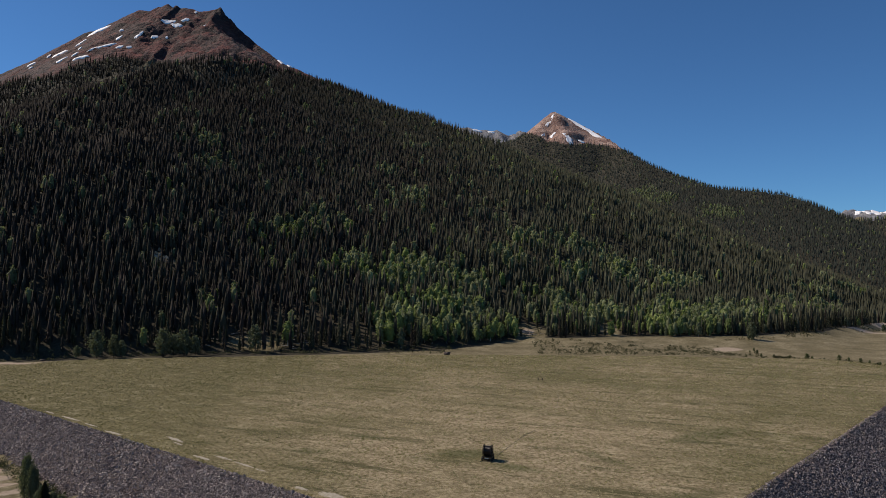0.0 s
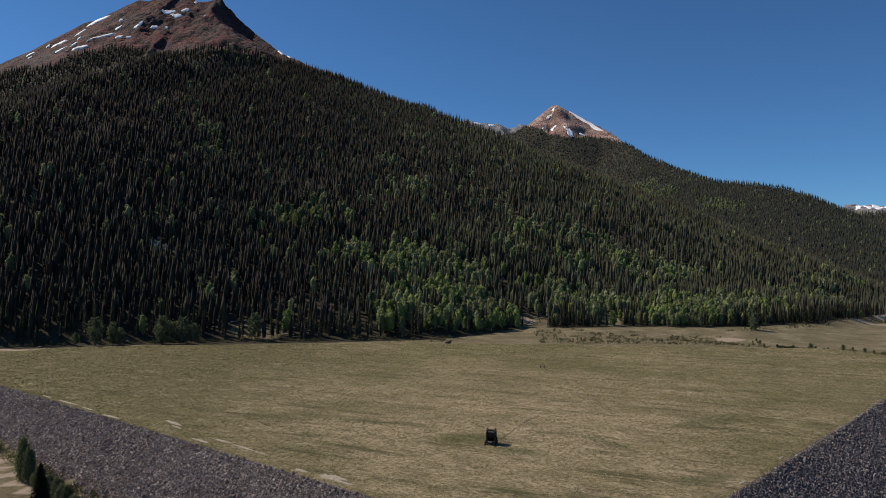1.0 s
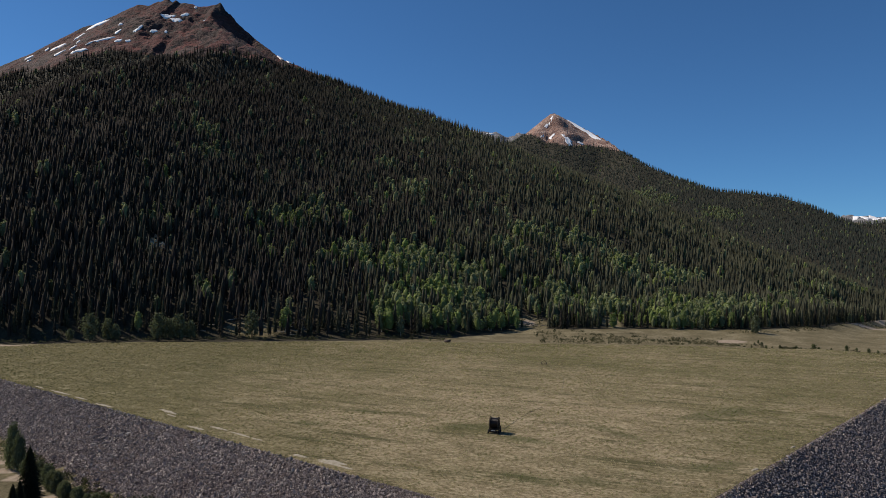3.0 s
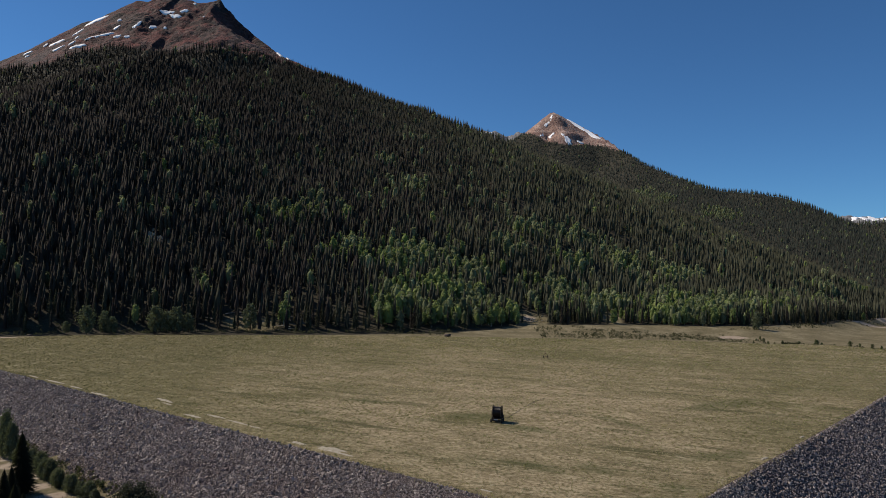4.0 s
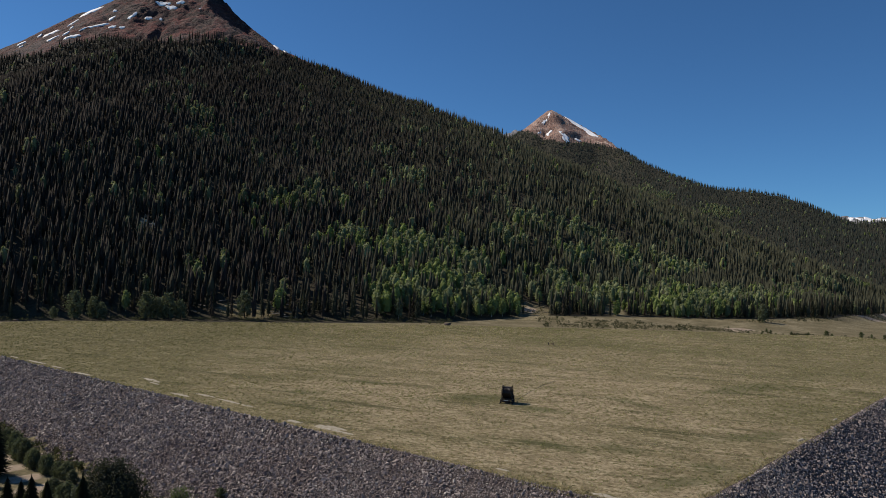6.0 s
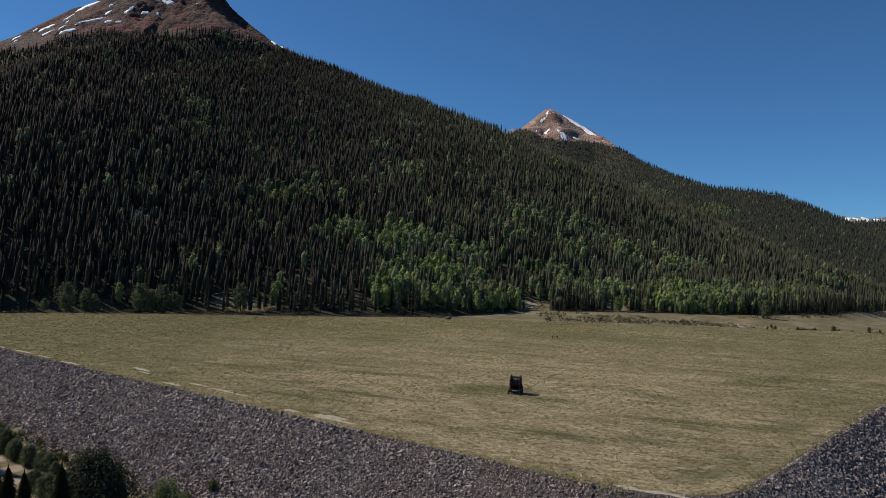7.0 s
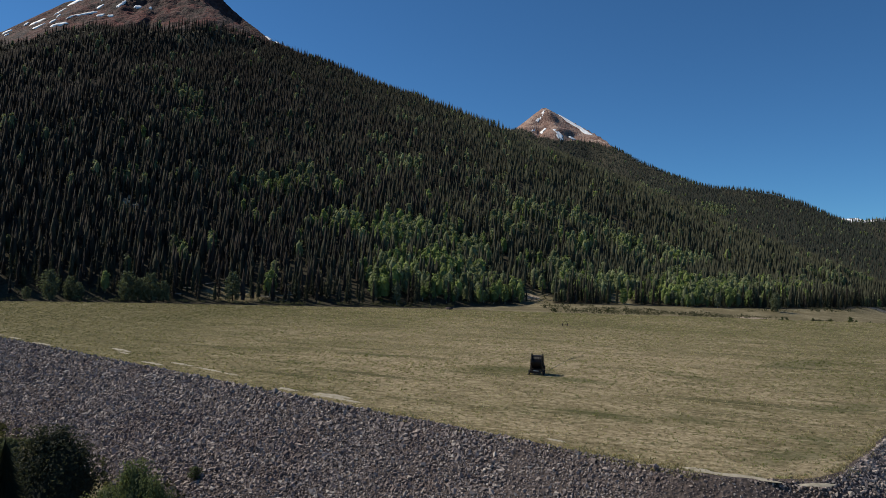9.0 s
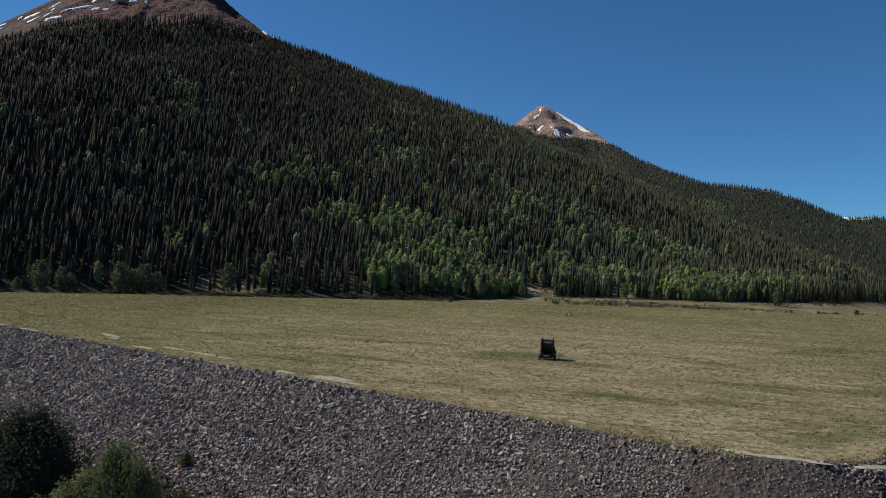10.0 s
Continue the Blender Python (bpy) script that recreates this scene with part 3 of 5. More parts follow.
def wet_ground(x, y):
    """Damp, greener streaks in the meadow."""
    out = np.zeros(np.shape(x))
    for cx, cy, rx, ry, turn in ((-0.5, 168.5, 6, 3.5, 0), (8.6, 129.6, 8, 2.2, -0.63), (24, 112, 9, 3, 0.5), (31.8, 165.7, 10, 2.5, -1.0), (10.1, 157.9, 7, 2.6, -0.5), (19.3, 128.6, 4.5, 2.2, -0.9),
                                 (30.2, 119, 4, 3, -0.6), (62, 190, 14, 5, 0.6), (45, 140, 9, 3.5, 0.5), (-27.5, 184.6, 6, 3, -0.4), (-38, 169.5, 5, 2.6, -0.4)):
        out = np.maximum(out, blob(x, y, cx, cy, rx, ry, turn))
    return out


# the meadow: cells snapped to the crest
fx, fy = np.meshgrid(steps((-330, -60, 3), (-60, 80, 1.6), (80, 260, 3)), steps((96, 190, 1.6), (190, 402, 3)))
nx = fx.shape[1]
fx, fy = fx.ravel(), fy.ravel()
d = np.maximum(outside(fx, fy), beyond(fx, fy))
keep = d < 0.01
for _ in range(3):
    e = 0.2
    g1, g2 = outside(fx + e, fy) - outside(fx - e, fy), outside(fx, fy + e) - outside(fx, fy - e)
    n = np.hypot(g1, g2) + 1e-6
    push = np.maximum(outside(fx, fy), 0)
    fx, fy = fx - g1 / n * push, fy - g2 / n * push
    push = np.maximum(beyond(fx, fy), 0)
    fx, fy = fx - FAR_N[0] * push, fy - FAR_N[1] * push
quads = grid_faces(nx, len(fx) // nx)
quads = quads[keep[quads].any(1)]
far_line = far_side(fx, fy)
quads = quads[(fy < far_line)[quads].all(1)]
wet = wet_ground(fx, fy)
# left end: greener grass, with lens-edge falloff also put into its colour
lush = np.maximum.reduce([blob(fx, fy, 60, 310, 90, 40) * 0.7, blob(fx, fy, 110, 220, 20, 40, 0.7), 2.2 * np.clip((-30 - fx) / 90, 0, 1), blob(fx, fy, 0, 166, 8, 5) * 1.6, blob(fx, fy, 9, 158, 9, 3, -0.4)])
lush = np.maximum(lush, np.clip(1 + outside(fx, fy) / 12, 0, 1) * 0.7)
lush = np.maximum(lush, 0.8 * (1 - np.exp(-((fx - 5) / 55) ** 2 - ((fy - 178) / 60) ** 2)))
zz = 0.12 * fbm(fx, fy, 9, 4, 72) + 0.05 * fbm(fx, fy, 40, 3, 73) - 0.3 * np.clip(1 + (outside(fx, fy)) / 1.5, 0, 1)
used = np.unique(quads)
remap = np.zeros(len(fx), np.int64)
remap[used] = np.arange(len(used))
meadow = new("meadow", mesh_of("meadow", np.c_[fx, fy, zz][used], remap[quads], MEADOW, masks={"lush": lush[used], "wet": wet[used]}, smooth=True))
tagged(meadow, "wide flat mown meadow of dry tan and olive grass", "meadow", kind="structure")


# ---------------------------------------------------------------- forest
rng = np.random.default_rng(7)


def plots(x0, x1, y0, y1, gap):
    """Jittered planting places."""
    x, y = np.meshgrid(np.arange(x0, x1, gap), np.arange(y0, y1, gap))
    x, y = x.ravel() + rng.uniform(-0.55, 0.55, x.size) * gap, y.ravel() + rng.uniform(-0.55, 0.55, y.size) * gap
    return x, y


GROVES = ((-148, 534), (-124, 567), (-88, 499), (-55, 496), (-42, 527), (-37, 434), (-18, 471), (4, 473), (14, 434), (-8, 531), (31, 595), (51, 647), (83, 656),
          (112, 672), (80, 590), (131, 636), (137, 615), (169, 627), (153, 551), (193, 660), (161, 521), (205, 565), (286, 649), (-69, 708), (-102, 779), (-236, 622))
LOW_GROVES = ((-45, 425), (-20, 440), (0, 450), (28, 450), (60, 520), (95, 500), (120, 495), (140, 505), (165, 515), (190, 540), (220, 560), (300, 640), (350, 690))


def aspen_share(x, y, z):
    """Groves near the foot and on the slope, thin scatter between."""
    s = np.where(y < 640, 0.055, 0.038)
    for places, r, w in ((GROVES, 17, 0.75), (LOW_GROVES, 22, 0.85), (((356, 756), (425, 836), (-313, 742), (-265, 656), (-415, 766)), 22, 0.4),
                         (((637, 1850), (495, 2150), (520, 2030)), 50, 0.8)):
        for cx, cy in places:
            s = np.maximum(s, w * np.clip(1.5 - np.hypot(x - cx, (y - cy) * 0.8) / r, 0, 1))
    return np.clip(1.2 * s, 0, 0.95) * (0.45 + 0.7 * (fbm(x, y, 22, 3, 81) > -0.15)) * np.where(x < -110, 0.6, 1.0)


def plant(x, y, lo, hi):
    z = height(x, y)
    gap = fbm(x, y, 45, 3, 83)
    keep = rng.uniform(0, 1, len(x)) < wood_cover(x, y, z) * np.where(gap > -0.42, 1.0, 0.7)
    x, y, z = x[keep], y[keep], z[keep]
    leafy_one = rng.uniform(0, 1, len(x)) < aspen_share(x, y, z)
    h = 0.93 * rng.uniform(lo, hi, len(x)) * np.where(rng.uniform(0, 1, len(x)) < 0.15, 0.6, 1.0)
    return x, y, z, h, leafy_one


DARK, MOSS, SHADED_DEAD = (0.054, 0.048, 0.040), (0.130, 0.134, 0.088), (0.074, 0.059, 0.052)
# tints with distance haze mixed in, for the far right forest
HAZE_DARK, HAZE_LIGHT = (0.052, 0.062, 0.052), (0.086, 0.098, 0.078)


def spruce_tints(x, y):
    """Spruce tints: shade painted on the left, light down the valley, haze far off."""
    lit_mix = np.clip((x + 280) / 400, 0, 1) * 0.8 + 0.25 * fbm(x, y, 70, 3, 84) + rng.uniform(-0.1, 0.25, len(x))
    t = np.where(((y > 1300) & (x > 0))[:, None], two(rng, len(x), HAZE_DARK, HAZE_LIGHT), two(rng, len(x), DARK, MOSS, lit_mix))
    # dead brown spruces, their share raised to paint the left slope's shade
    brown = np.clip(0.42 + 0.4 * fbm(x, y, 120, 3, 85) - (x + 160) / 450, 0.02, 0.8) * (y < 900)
    t = np.where((rng.uniform(0, 1, len(x)) < brown)[:, None], two(rng, len(x), DARK, SHADED_DEAD), t)
    return t * (1 - 0.34 * np.clip((y - 560) / 260, 0, 1) * np.clip((-160 - x) / 120, 0, 1))[:, None]      # shade on the upper left slope, multiplied into the tint


def aspen_tints(x, y):
    low = np.clip(1.2 - (y - 420) / 230, 0, 1) * np.clip((x + 200) / 120, 0.1, 1)
    fresh = two(rng, len(x), (0.20, 0.265, 0.080), (0.37, 0.43, 0.16))
    grey = two(rng, len(x), (0.18, 0.215, 0.105), (0.34, 0.375, 0.20))
    bright = fbm(x, y, 30, 3, 82) * 0.6 + 0.4
    # dimmer tint left of x = -110 carries the left slope's shade
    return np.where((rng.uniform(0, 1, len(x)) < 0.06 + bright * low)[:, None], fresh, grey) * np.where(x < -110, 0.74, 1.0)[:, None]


def stand(name, x, y, z, h, who, spruces, aspens, wide=1.28):
    k = ~who
    n = k.sum()
    size = np.c_[h[k] * wide * rng.uniform(0.8, 1.25, n), h[k] * wide * rng.uniform(0.8, 1.25, n), h[k]]
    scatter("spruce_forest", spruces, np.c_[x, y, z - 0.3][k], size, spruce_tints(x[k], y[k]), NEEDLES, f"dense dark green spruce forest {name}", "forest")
    k = who
    n = k.sum()
    g = h[k] * 0.86
    size = np.c_[g * wide * rng.uniform(0.7, 1.0, n), g * wide * rng.uniform(0.7, 1.0, n), g]
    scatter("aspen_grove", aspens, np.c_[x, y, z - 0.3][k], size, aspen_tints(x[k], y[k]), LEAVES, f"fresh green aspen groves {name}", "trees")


NEAR_SPRUCE = [conifer(s, 3, 4, 24, 0.122 + 0.012 * (s % 3)) for s in range(10)]
MID_SPRUCE = [conifer(20 + s, 2, 4, 12, 0.13 + 0.01 * (s % 2), 0.13) for s in range(8)]
FAR_SPRUCE = [conifer(40 + s, 1, 5, 4, 0.17, 0.2) for s in range(5)]
NEAR_ASPEN = [leafy(60 + s, 92, 0.093, 0.10, 0.21 + 0.02 * (s % 3), 6, 6) for s in range(6)]
MID_ASPEN = [leafy(70 + s, 50, 0.12, 0.12, 0.23, 5, 5) for s in range(4)]
FAR_ASPEN = [leafy(80 + s, 18, 0.19, 0.12, 0.24, 4, 4) for s in range(3)]


# planting limits cut to the camera's view wedge, to save triangles
def in_view_wedge(x, y, side=1.0):
    return np.abs(x + 0.03 * y) < 0.70 * y * side + 20


x, y = plots(-480, 480, 300, 600, 4.1)
k = in_view_wedge(x, y)
x, y, z, h, who = plant(x[k], y[k], 9, 18)
foot = np.interp(x, FOOT_X, FOOT_Y)
front = (y - foot < 16) & (x > -240) & (x < 330)
rows = np.where(front)[0]
rng.shuffle(rows)
front_rows = rows[:290]
rest = np.ones(len(x), bool)
rest[front_rows] = False
front_trees = [(x[i], y[i], z[i], h[i], who[i]) for i in front_rows]
stand("on the lower slope", x[rest], y[rest], z[rest], h[rest], who[rest], NEAR_SPRUCE, NEAR_ASPEN)
x, y = plots(-660, 640, 600, 900, 4.8)
k = in_view_wedge(x, y)
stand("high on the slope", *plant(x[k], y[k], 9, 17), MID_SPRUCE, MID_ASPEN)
x, y = plots(-900, 900, 900, 1300, 5.6)
k = in_view_wedge(x, y) & (y < np.interp(x, FRONT_X, CREST_Y) + 40) | (x > 60) & in_view_wedge(x, y) | (x < -420) & in_view_wedge(x, y)
stand("along the ridge", *plant(x[k], y[k], 9, 16), [*MID_SPRUCE[:3]], FAR_ASPEN)
x, y = plots(-1000, -330, 1200, 1440, 7.0)
stand("below the red peak", *plant(x, y, 7, 12), FAR_SPRUCE, FAR_ASPEN)
x, y = plots(40, 1500, 1300, 2100, 7.2)
k = in_view_wedge(x, y) & (x > 60 + (y - 1300) * 0.05)
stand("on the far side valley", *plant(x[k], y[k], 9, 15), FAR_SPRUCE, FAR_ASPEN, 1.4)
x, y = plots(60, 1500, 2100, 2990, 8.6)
k = in_view_wedge(x, y)
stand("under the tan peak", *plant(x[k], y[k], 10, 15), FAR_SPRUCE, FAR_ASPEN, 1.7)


# the front row of the wood: single trees
def tree_meshes(tag, tv, tf, sv, sf, leaf_mat, bark, tint):
    crown = mesh_of("crown", tv, tf, leaf_mat, np.tile(tint, (len(tv), 1)))
    trunk = mesh_of("trunk", sv, sf, bark)
    return crown, trunk


SPRUCE_SET = [tree_meshes("s", *conifer(100 + i, 6, 7, 170, 0.135 + 0.012 * (i % 3), 0.07, (0.3, 0.65), (0.2, 0.5)), *stem(i, 0.016, 0.9), NEEDLES, BARK,
                          [(0.055, 0.060, 0.040), (0.070, 0.076, 0.048), (0.085, 0.090, 0.060), (0.080, 0.068, 0.055)][i % 4]) for i in range(8)]
ASPEN_SET = [tree_meshes("a", *leafy(120 + i, 520, 0.055, 0.07, 0.21 + 0.02 * (i % 3), 8, 7), *stem(20 + i, 0.013, 0.85, 5, 0.03, 4), LEAVES, ASPEN_BARK,
                         [(0.26, 0.33, 0.12), (0.21, 0.28, 0.10), (0.31, 0.37, 0.15), (0.19, 0.22, 0.13)][i % 4]) for i in range(6)]


def tree(name, meshes, x, y, z, h, wide, label, group):
    base = tagged(new(name), label, "tree", group)
    base.empty_display_size = 0.5
    base.matrix_world = pose(x, y, z, 0, 0, rng.uniform(0, 360)) @ Matrix.Diagonal((h * wide, h * wide, h, 1))
    for nm, me in zip(("crown", "trunk"), meshes):
        new(nm, me).parent = base
    return base


for i, (px, py, pz, ph, leafy_one) in enumerate(front_trees):
    if leafy_one:
        tree("aspen_tree", ASPEN_SET[i % 6], px, py, pz - 0.2, ph * 0.8, rng.uniform(0.9, 1.3), "slender green aspen at the edge of the meadow", "trees at the forest edge")
    else:
        tree("spruce_tree", SPRUCE_SET[i % 8], px, py, pz - 0.2, ph, rng.uniform(0.85, 1.2), "dark green spruce at the edge of the meadow", "trees at the forest edge")


# ---------------------------------------------------------------- snow on the peaks
def drape(parent, func, step, cx, cy, w, dy, tilt, seed, lift=1.2):
    """An irregular snow patch laid on a mountain: w across, dy up the slope, tilt in metres of y per metre of x."""
    r2 = np.random.default_rng(seed)
    n, rings = 26, 5
    wob = 1 + 0.28 * np.interp(np.arange(n), np.arange(0, n + 1, 2), np.resize(r2.uniform(-1, 1, n // 2), n // 2 + 1)) + 0.12 * r2.uniform(-1, 1, n)
    a = np.arange(n) * 2 * math.pi / n
    px, py = [0.0], [0.0]
    for q in range(1, rings + 1):
        rr = q / rings * wob
        px += list(rr * np.cos(a) * w / 2)
        py += list(rr * np.sin(a) * dy / 2)
    px = np.array(px)
    py = np.array(py) + tilt * px
    gx, gy = cx + px, cy + py

    def level(x, y):
        x0, y0 = np.floor(x / step) * step, np.floor(y / step) * step
        u, v = (x - x0) / step, (y - y0) / step
        return (func(x0, y0) * (1 - u) + func(x0 + step, y0) * u) * (1 - v) + (func(x0, y0 + step) * (1 - u) + func(x0 + step, y0 + step) * u) * v

    rim = np.r_[np.zeros(1 + n * (rings - 1)), np.ones(n)]
    z = level(gx, gy)
    fit = np.linalg.lstsq(np.c_[gx - cx, gy - cy, 0 * gx + 1], z, rcond=None)[0]
    z = 0.4 * z + 0.6 * (np.c_[gx - cx, gy - cy, 0 * gx + 1] @ fit) + lift * (1.3 - 1.6 * rim)
    f = [(0, 1 + j, 1 + (j + 1) % n) for j in range(n)]
    for q in range(rings - 1):
        for j in range(n):
            b, c3 = 1 + q * n + j, 1 + q * n + (j + 1) % n
            f += [(b, b + n, c3 + n), (b, c3 + n, c3)]
    ob = new("snow_patch", mesh_of("snow_patch", np.c_[gx, gy, z], np.array(f), SNOW, smooth=True))
    ob.parent = bpy.data.objects[parent]


HIGH_SNOW = ((-818, 1468, 36, 14, 0.46), (-822, 1402, 19, 15, 0.75), (-857, 1390, 25, 10, 0.3), (-882, 1392, 5, 8, 0.75), (-721, 1376, 8, 8, 0), (-704, 1336, 11, 8, 0.45),
             (-660, 1334, 5, 16, 0), (-662, 1324, 9, 6, 0.3), (-636, 1344, 10, 8, 0.6), (-613, 1346, 5, 5, 0), (-641, 1408, 30, 14, 0.6), (-618, 1402, 25, 8, 0.15),
             (-611, 1430, 14, 9, 0.6), (-614, 1490, 6, 4, 0), (-564, 1414, 5, 3, 0), (-404, 1418, 15, 7, -0.75), (-383, 1408, 11, 7, -0.75))
LOW_SNOW = ((-907, 1374, 13, 8, 0.45), (-895, 1354, 7, 3, 0.15), (-754, 1270, 6, 11, 0.9), (-767, 1308, 5, 5, 0.3), (-775, 1260, 14, 6, 0.9), (-733, 1254, 25, 6, 0.49),
            (-714, 1298, 35, 8, 0.9), (-676, 1286, 12, 6, 0.3), (-659, 1288, 10, 6, 0.45))
for i, (cx, cy, w, dy, tilt) in enumerate(HIGH_SNOW + LOW_SNOW):
    drape("mountain_red", rock_peak, RED_STEP, cx, cy, w, dy * 1.4, tilt, 300 + i, 1.5)
for i, (cx, cy, w, dy, tilt) in enumerate(((418, 2878, 102, 24, -1.04), (472, 2818, 68, 26, -1.33), (358, 2742, 31, 56, -1.0), (309, 2890, 19, 27, 1.5), (291, 2872, 19, 18, 0.57), (413, 2752, 31, 17, 0),
                                           (307, 2794, 16, 13, 0), (268, 2800, 16, 17, 1.1), (296, 2794, 18, 17, 0), (465, 2830, 32, 17, -1.1))):
    drape("mountain_tan", second_peak, 9, cx, cy, w, dy, tilt, 330 + i, 1.6)
for i, (cx, cy, w, dy) in enumerate(((2300, 4225, 60, 90), (2352, 4240, 50, 80), (2390, 4220, 40, 60), (2250, 4235, 40, 40), (2430, 4235, 60, 80), (1, 4372, 70, 30), (93, 4370, 50, 20))):
    drape("mountain_far", far_range, 18, cx, cy, w, dy, 0.0, 350 + i, 4.0)


# ---------------------------------------------------------------- riprap bank
def crest_path(s):
    """A point and outward direction on the crest; s runs along it in metres from the middle of the rounded corner."""
    t1, t2 = (-LEFT_N[1], LEFT_N[0]), (-RIGHT_N[1], RIGHT_N[0])       # along both crests, left to right
    ax, ay = 19.5, 98.2
    turn = math.atan2(RIGHT_N[1], RIGHT_N[0]) - math.atan2(LEFT_N[1], LEFT_N[0]) % (2 * math.pi) + 2 * math.pi
    arc = CORNER * turn
    cut = CORNER * math.tan(turn / 2)
    if s < -arc / 2:
        k2 = s + arc / 2 - cut
        return ax + t1[0] * k2, ay + t1[1] * k2, *LEFT_N
    if s > arc / 2:
        k2 = s - arc / 2 + cut
        return ax + t2[0] * k2, ay + t2[1] * k2, *RIGHT_N
    a = math.atan2(LEFT_N[1], LEFT_N[0]) + (s + arc / 2) / CORNER
    ox, oy = ax - t1[0] * cut - LEFT_N[0] * CORNER, ay - t1[1] * cut - LEFT_N[1] * CORNER
    return ox + CORNER * math.cos(a), oy + CORNER * math.sin(a), math.cos(a), math.sin(a)


S_LINE, D_LINE = np.arange(-330, 232, 1.5), np.r_[-1.2, -0.5, 0.0, np.arange(0.8, 20.2, 1.0)]
cp = np.array([crest_path(s) for s in S_LINE])
bx = (cp[:, 0][None] + cp[:, 2][None] * D_LINE[:, None]).ravel()
by = (cp[:, 1][None] + cp[:, 3][None] * D_LINE[:, None]).ravel()
bz = base_level(bx, by) + 0.10 * fbm(bx, by, 3.0, 3, 91) + 0.02
bz -= np.where(outside(bx, by) < -0.6, 0.5, 0.0)
bank = new("riprap_bank", mesh_of("riprap_bank", np.c_[bx, by, bz], grid_faces(len(S_LINE), len(D_LINE))[:, ::-1], GRIT, smooth=True))
tagged(bank, "steep bank of loose dark grey-purple broken rock", "rock bank", kind="structure")

BLOCK = np.array([(-1, -1, -1), (1, -1, -1), (1, 1, -1), (-1, 1, -1), (-1, -1, 1), (1, -1, 1), (1, 1, 1), (-1, 1, 1)]) * 0.62
BLOCK_F = np.array([(0, 2, 1), (0, 3, 2), (4, 5, 6), (4, 6, 7), (0, 1, 5), (0, 5, 4), (1, 2, 6), (1, 6, 5), (2, 3, 7), (2, 7, 6), (3, 0, 4), (3, 4, 7)])


def boulder(seed):
    """A broken block: eight corners knocked about, some of them split off."""
    r2 = np.random.default_rng(seed)
    v = BLOCK * r2.uniform(0.75, 1.25, (8, 3)) * r2.uniform(0.65, 1.25, (1, 3)) + r2.normal(0, 0.10, (8, 3))
    for _ in range(2):
        cut = r2.normal(0, 1, 3)
        cut /= np.linalg.norm(cut)
        v = v - np.maximum(v @ cut - 0.5, 0)[:, None] * cut
    return v


BOULDERS = [boulder(s) for s in range(16)]
r2 = np.random.default_rng(5)


def bank_places(gap, lo, hi):
    """Jittered places on the bank between two distances along the crest."""
    s, w = np.meshgrid(np.arange(lo, hi, gap), np.arange(0.0, 18.6, gap))
    s, w = s.ravel() + r2.uniform(-0.6, 0.6, s.size) * gap, w.ravel() + r2.uniform(-0.6, 0.6, s.size) * gap
    c4 = np.array([crest_path(v) for v in s])
    return c4[:, 0] + c4[:, 2] * w, c4[:, 1] + c4[:, 3] * w, s, w


def stones(px, py, big):
    n = len(px)
    fine = 0.6 * fbm(px, py, 16, 3, 95) + 0.9 * blob(px, py, 15, 99, 9, 5, -0.3)
    keep = r2.uniform(0, 1, n) < np.where(fine > 0.6, 0.6, 1.0)
    px, py, fine = px[keep], py[keep], fine[keep]
    n = len(px)
    size = big * np.exp(r2.normal(0, 0.30, n)) * np.where(np.hypot(px - 12, py - 100) < 20, 0.8, 1.0) * np.where(fine > 0.5, 0.62, 1.0)
    size = np.where(r2.uniform(0, 1, n) < 0.012, np.minimum(size * 1.7, 0.42), np.minimum(size, 0.34))
    q = r2.normal(0, 1, (n, 4))
    q /= np.linalg.norm(q, axis=1)[:, None]
    w, x, y, z = q.T
    rot = np.stack([1 - 2 * (y * y + z * z), 2 * (x * y - w * z), 2 * (x * z + w * y), 2 * (x * y + w * z), 1 - 2 * (x * x + z * z), 2 * (y * z - w * x),
                    2 * (x * z - w * y), 2 * (y * z + w * x), 1 - 2 * (x * x + y * y)], -1).reshape(n, 3, 3)
    return px, py, base_level(px, py) + np.where(px > 30, 0.15, 0.4) * size, size, rot, r2.integers(0, len(BOULDERS), n)


def joined_stones(px, py, pz, size, rot, kind, shapes, faces):
    w = shapes.shape[1]
    v = np.einsum("nij,nkj->nki", rot, shapes[kind % len(shapes)]) * size[:, None, None] + np.c_[px, py, pz][:, None, :]
    f = faces[None] + (np.arange(len(px)) * w)[:, None, None]
    return v.reshape(-1, 3), f.reshape(-1, 3)


PEBBLE_F = np.array([(0, 2, 4), (2, 1, 4), (1, 3, 4), (3, 0, 4), (2, 0, 5), (1, 2, 5), (3, 1, 5), (0, 3, 5)])


def pebble(seed):
    """A stumpy six-cornered stone."""
    r3 = np.random.default_rng(seed)
    v = np.array([(1, 0, 0), (-1, 0, 0), (0, 1, 0), (0, -1, 0), (0, 0, 1), (0, 0, -1)], float)
    return v * r3.uniform(0.7, 1.25, (1, 3)) + r3.normal(0, 0.3, (6, 3))


PEBBLES = np.stack([pebble(700 + s) for s in range(16)])
lots = []
for gap, lo, hi, big in ((0.215, -48, 34, 0.137), (0.28, -105, -48, 0.18), (0.37, -250, -105, 0.21), (0.36, 34, 170, 0.175)):
    px, py, s, w = bank_places(gap, lo, hi)
    lots.append(stones(px, py, big))
px, py, pz, size, rot, kind = (np.concatenate(c2) for c2 in zip(*lots))
near = np.where((np.hypot(px + 2, py - 104) < 9.0) & (size > 0.10))[0]
near = near[::max(1, len(near) // 300)][:300]
rest = np.ones(len(px), bool)
rest[near] = False
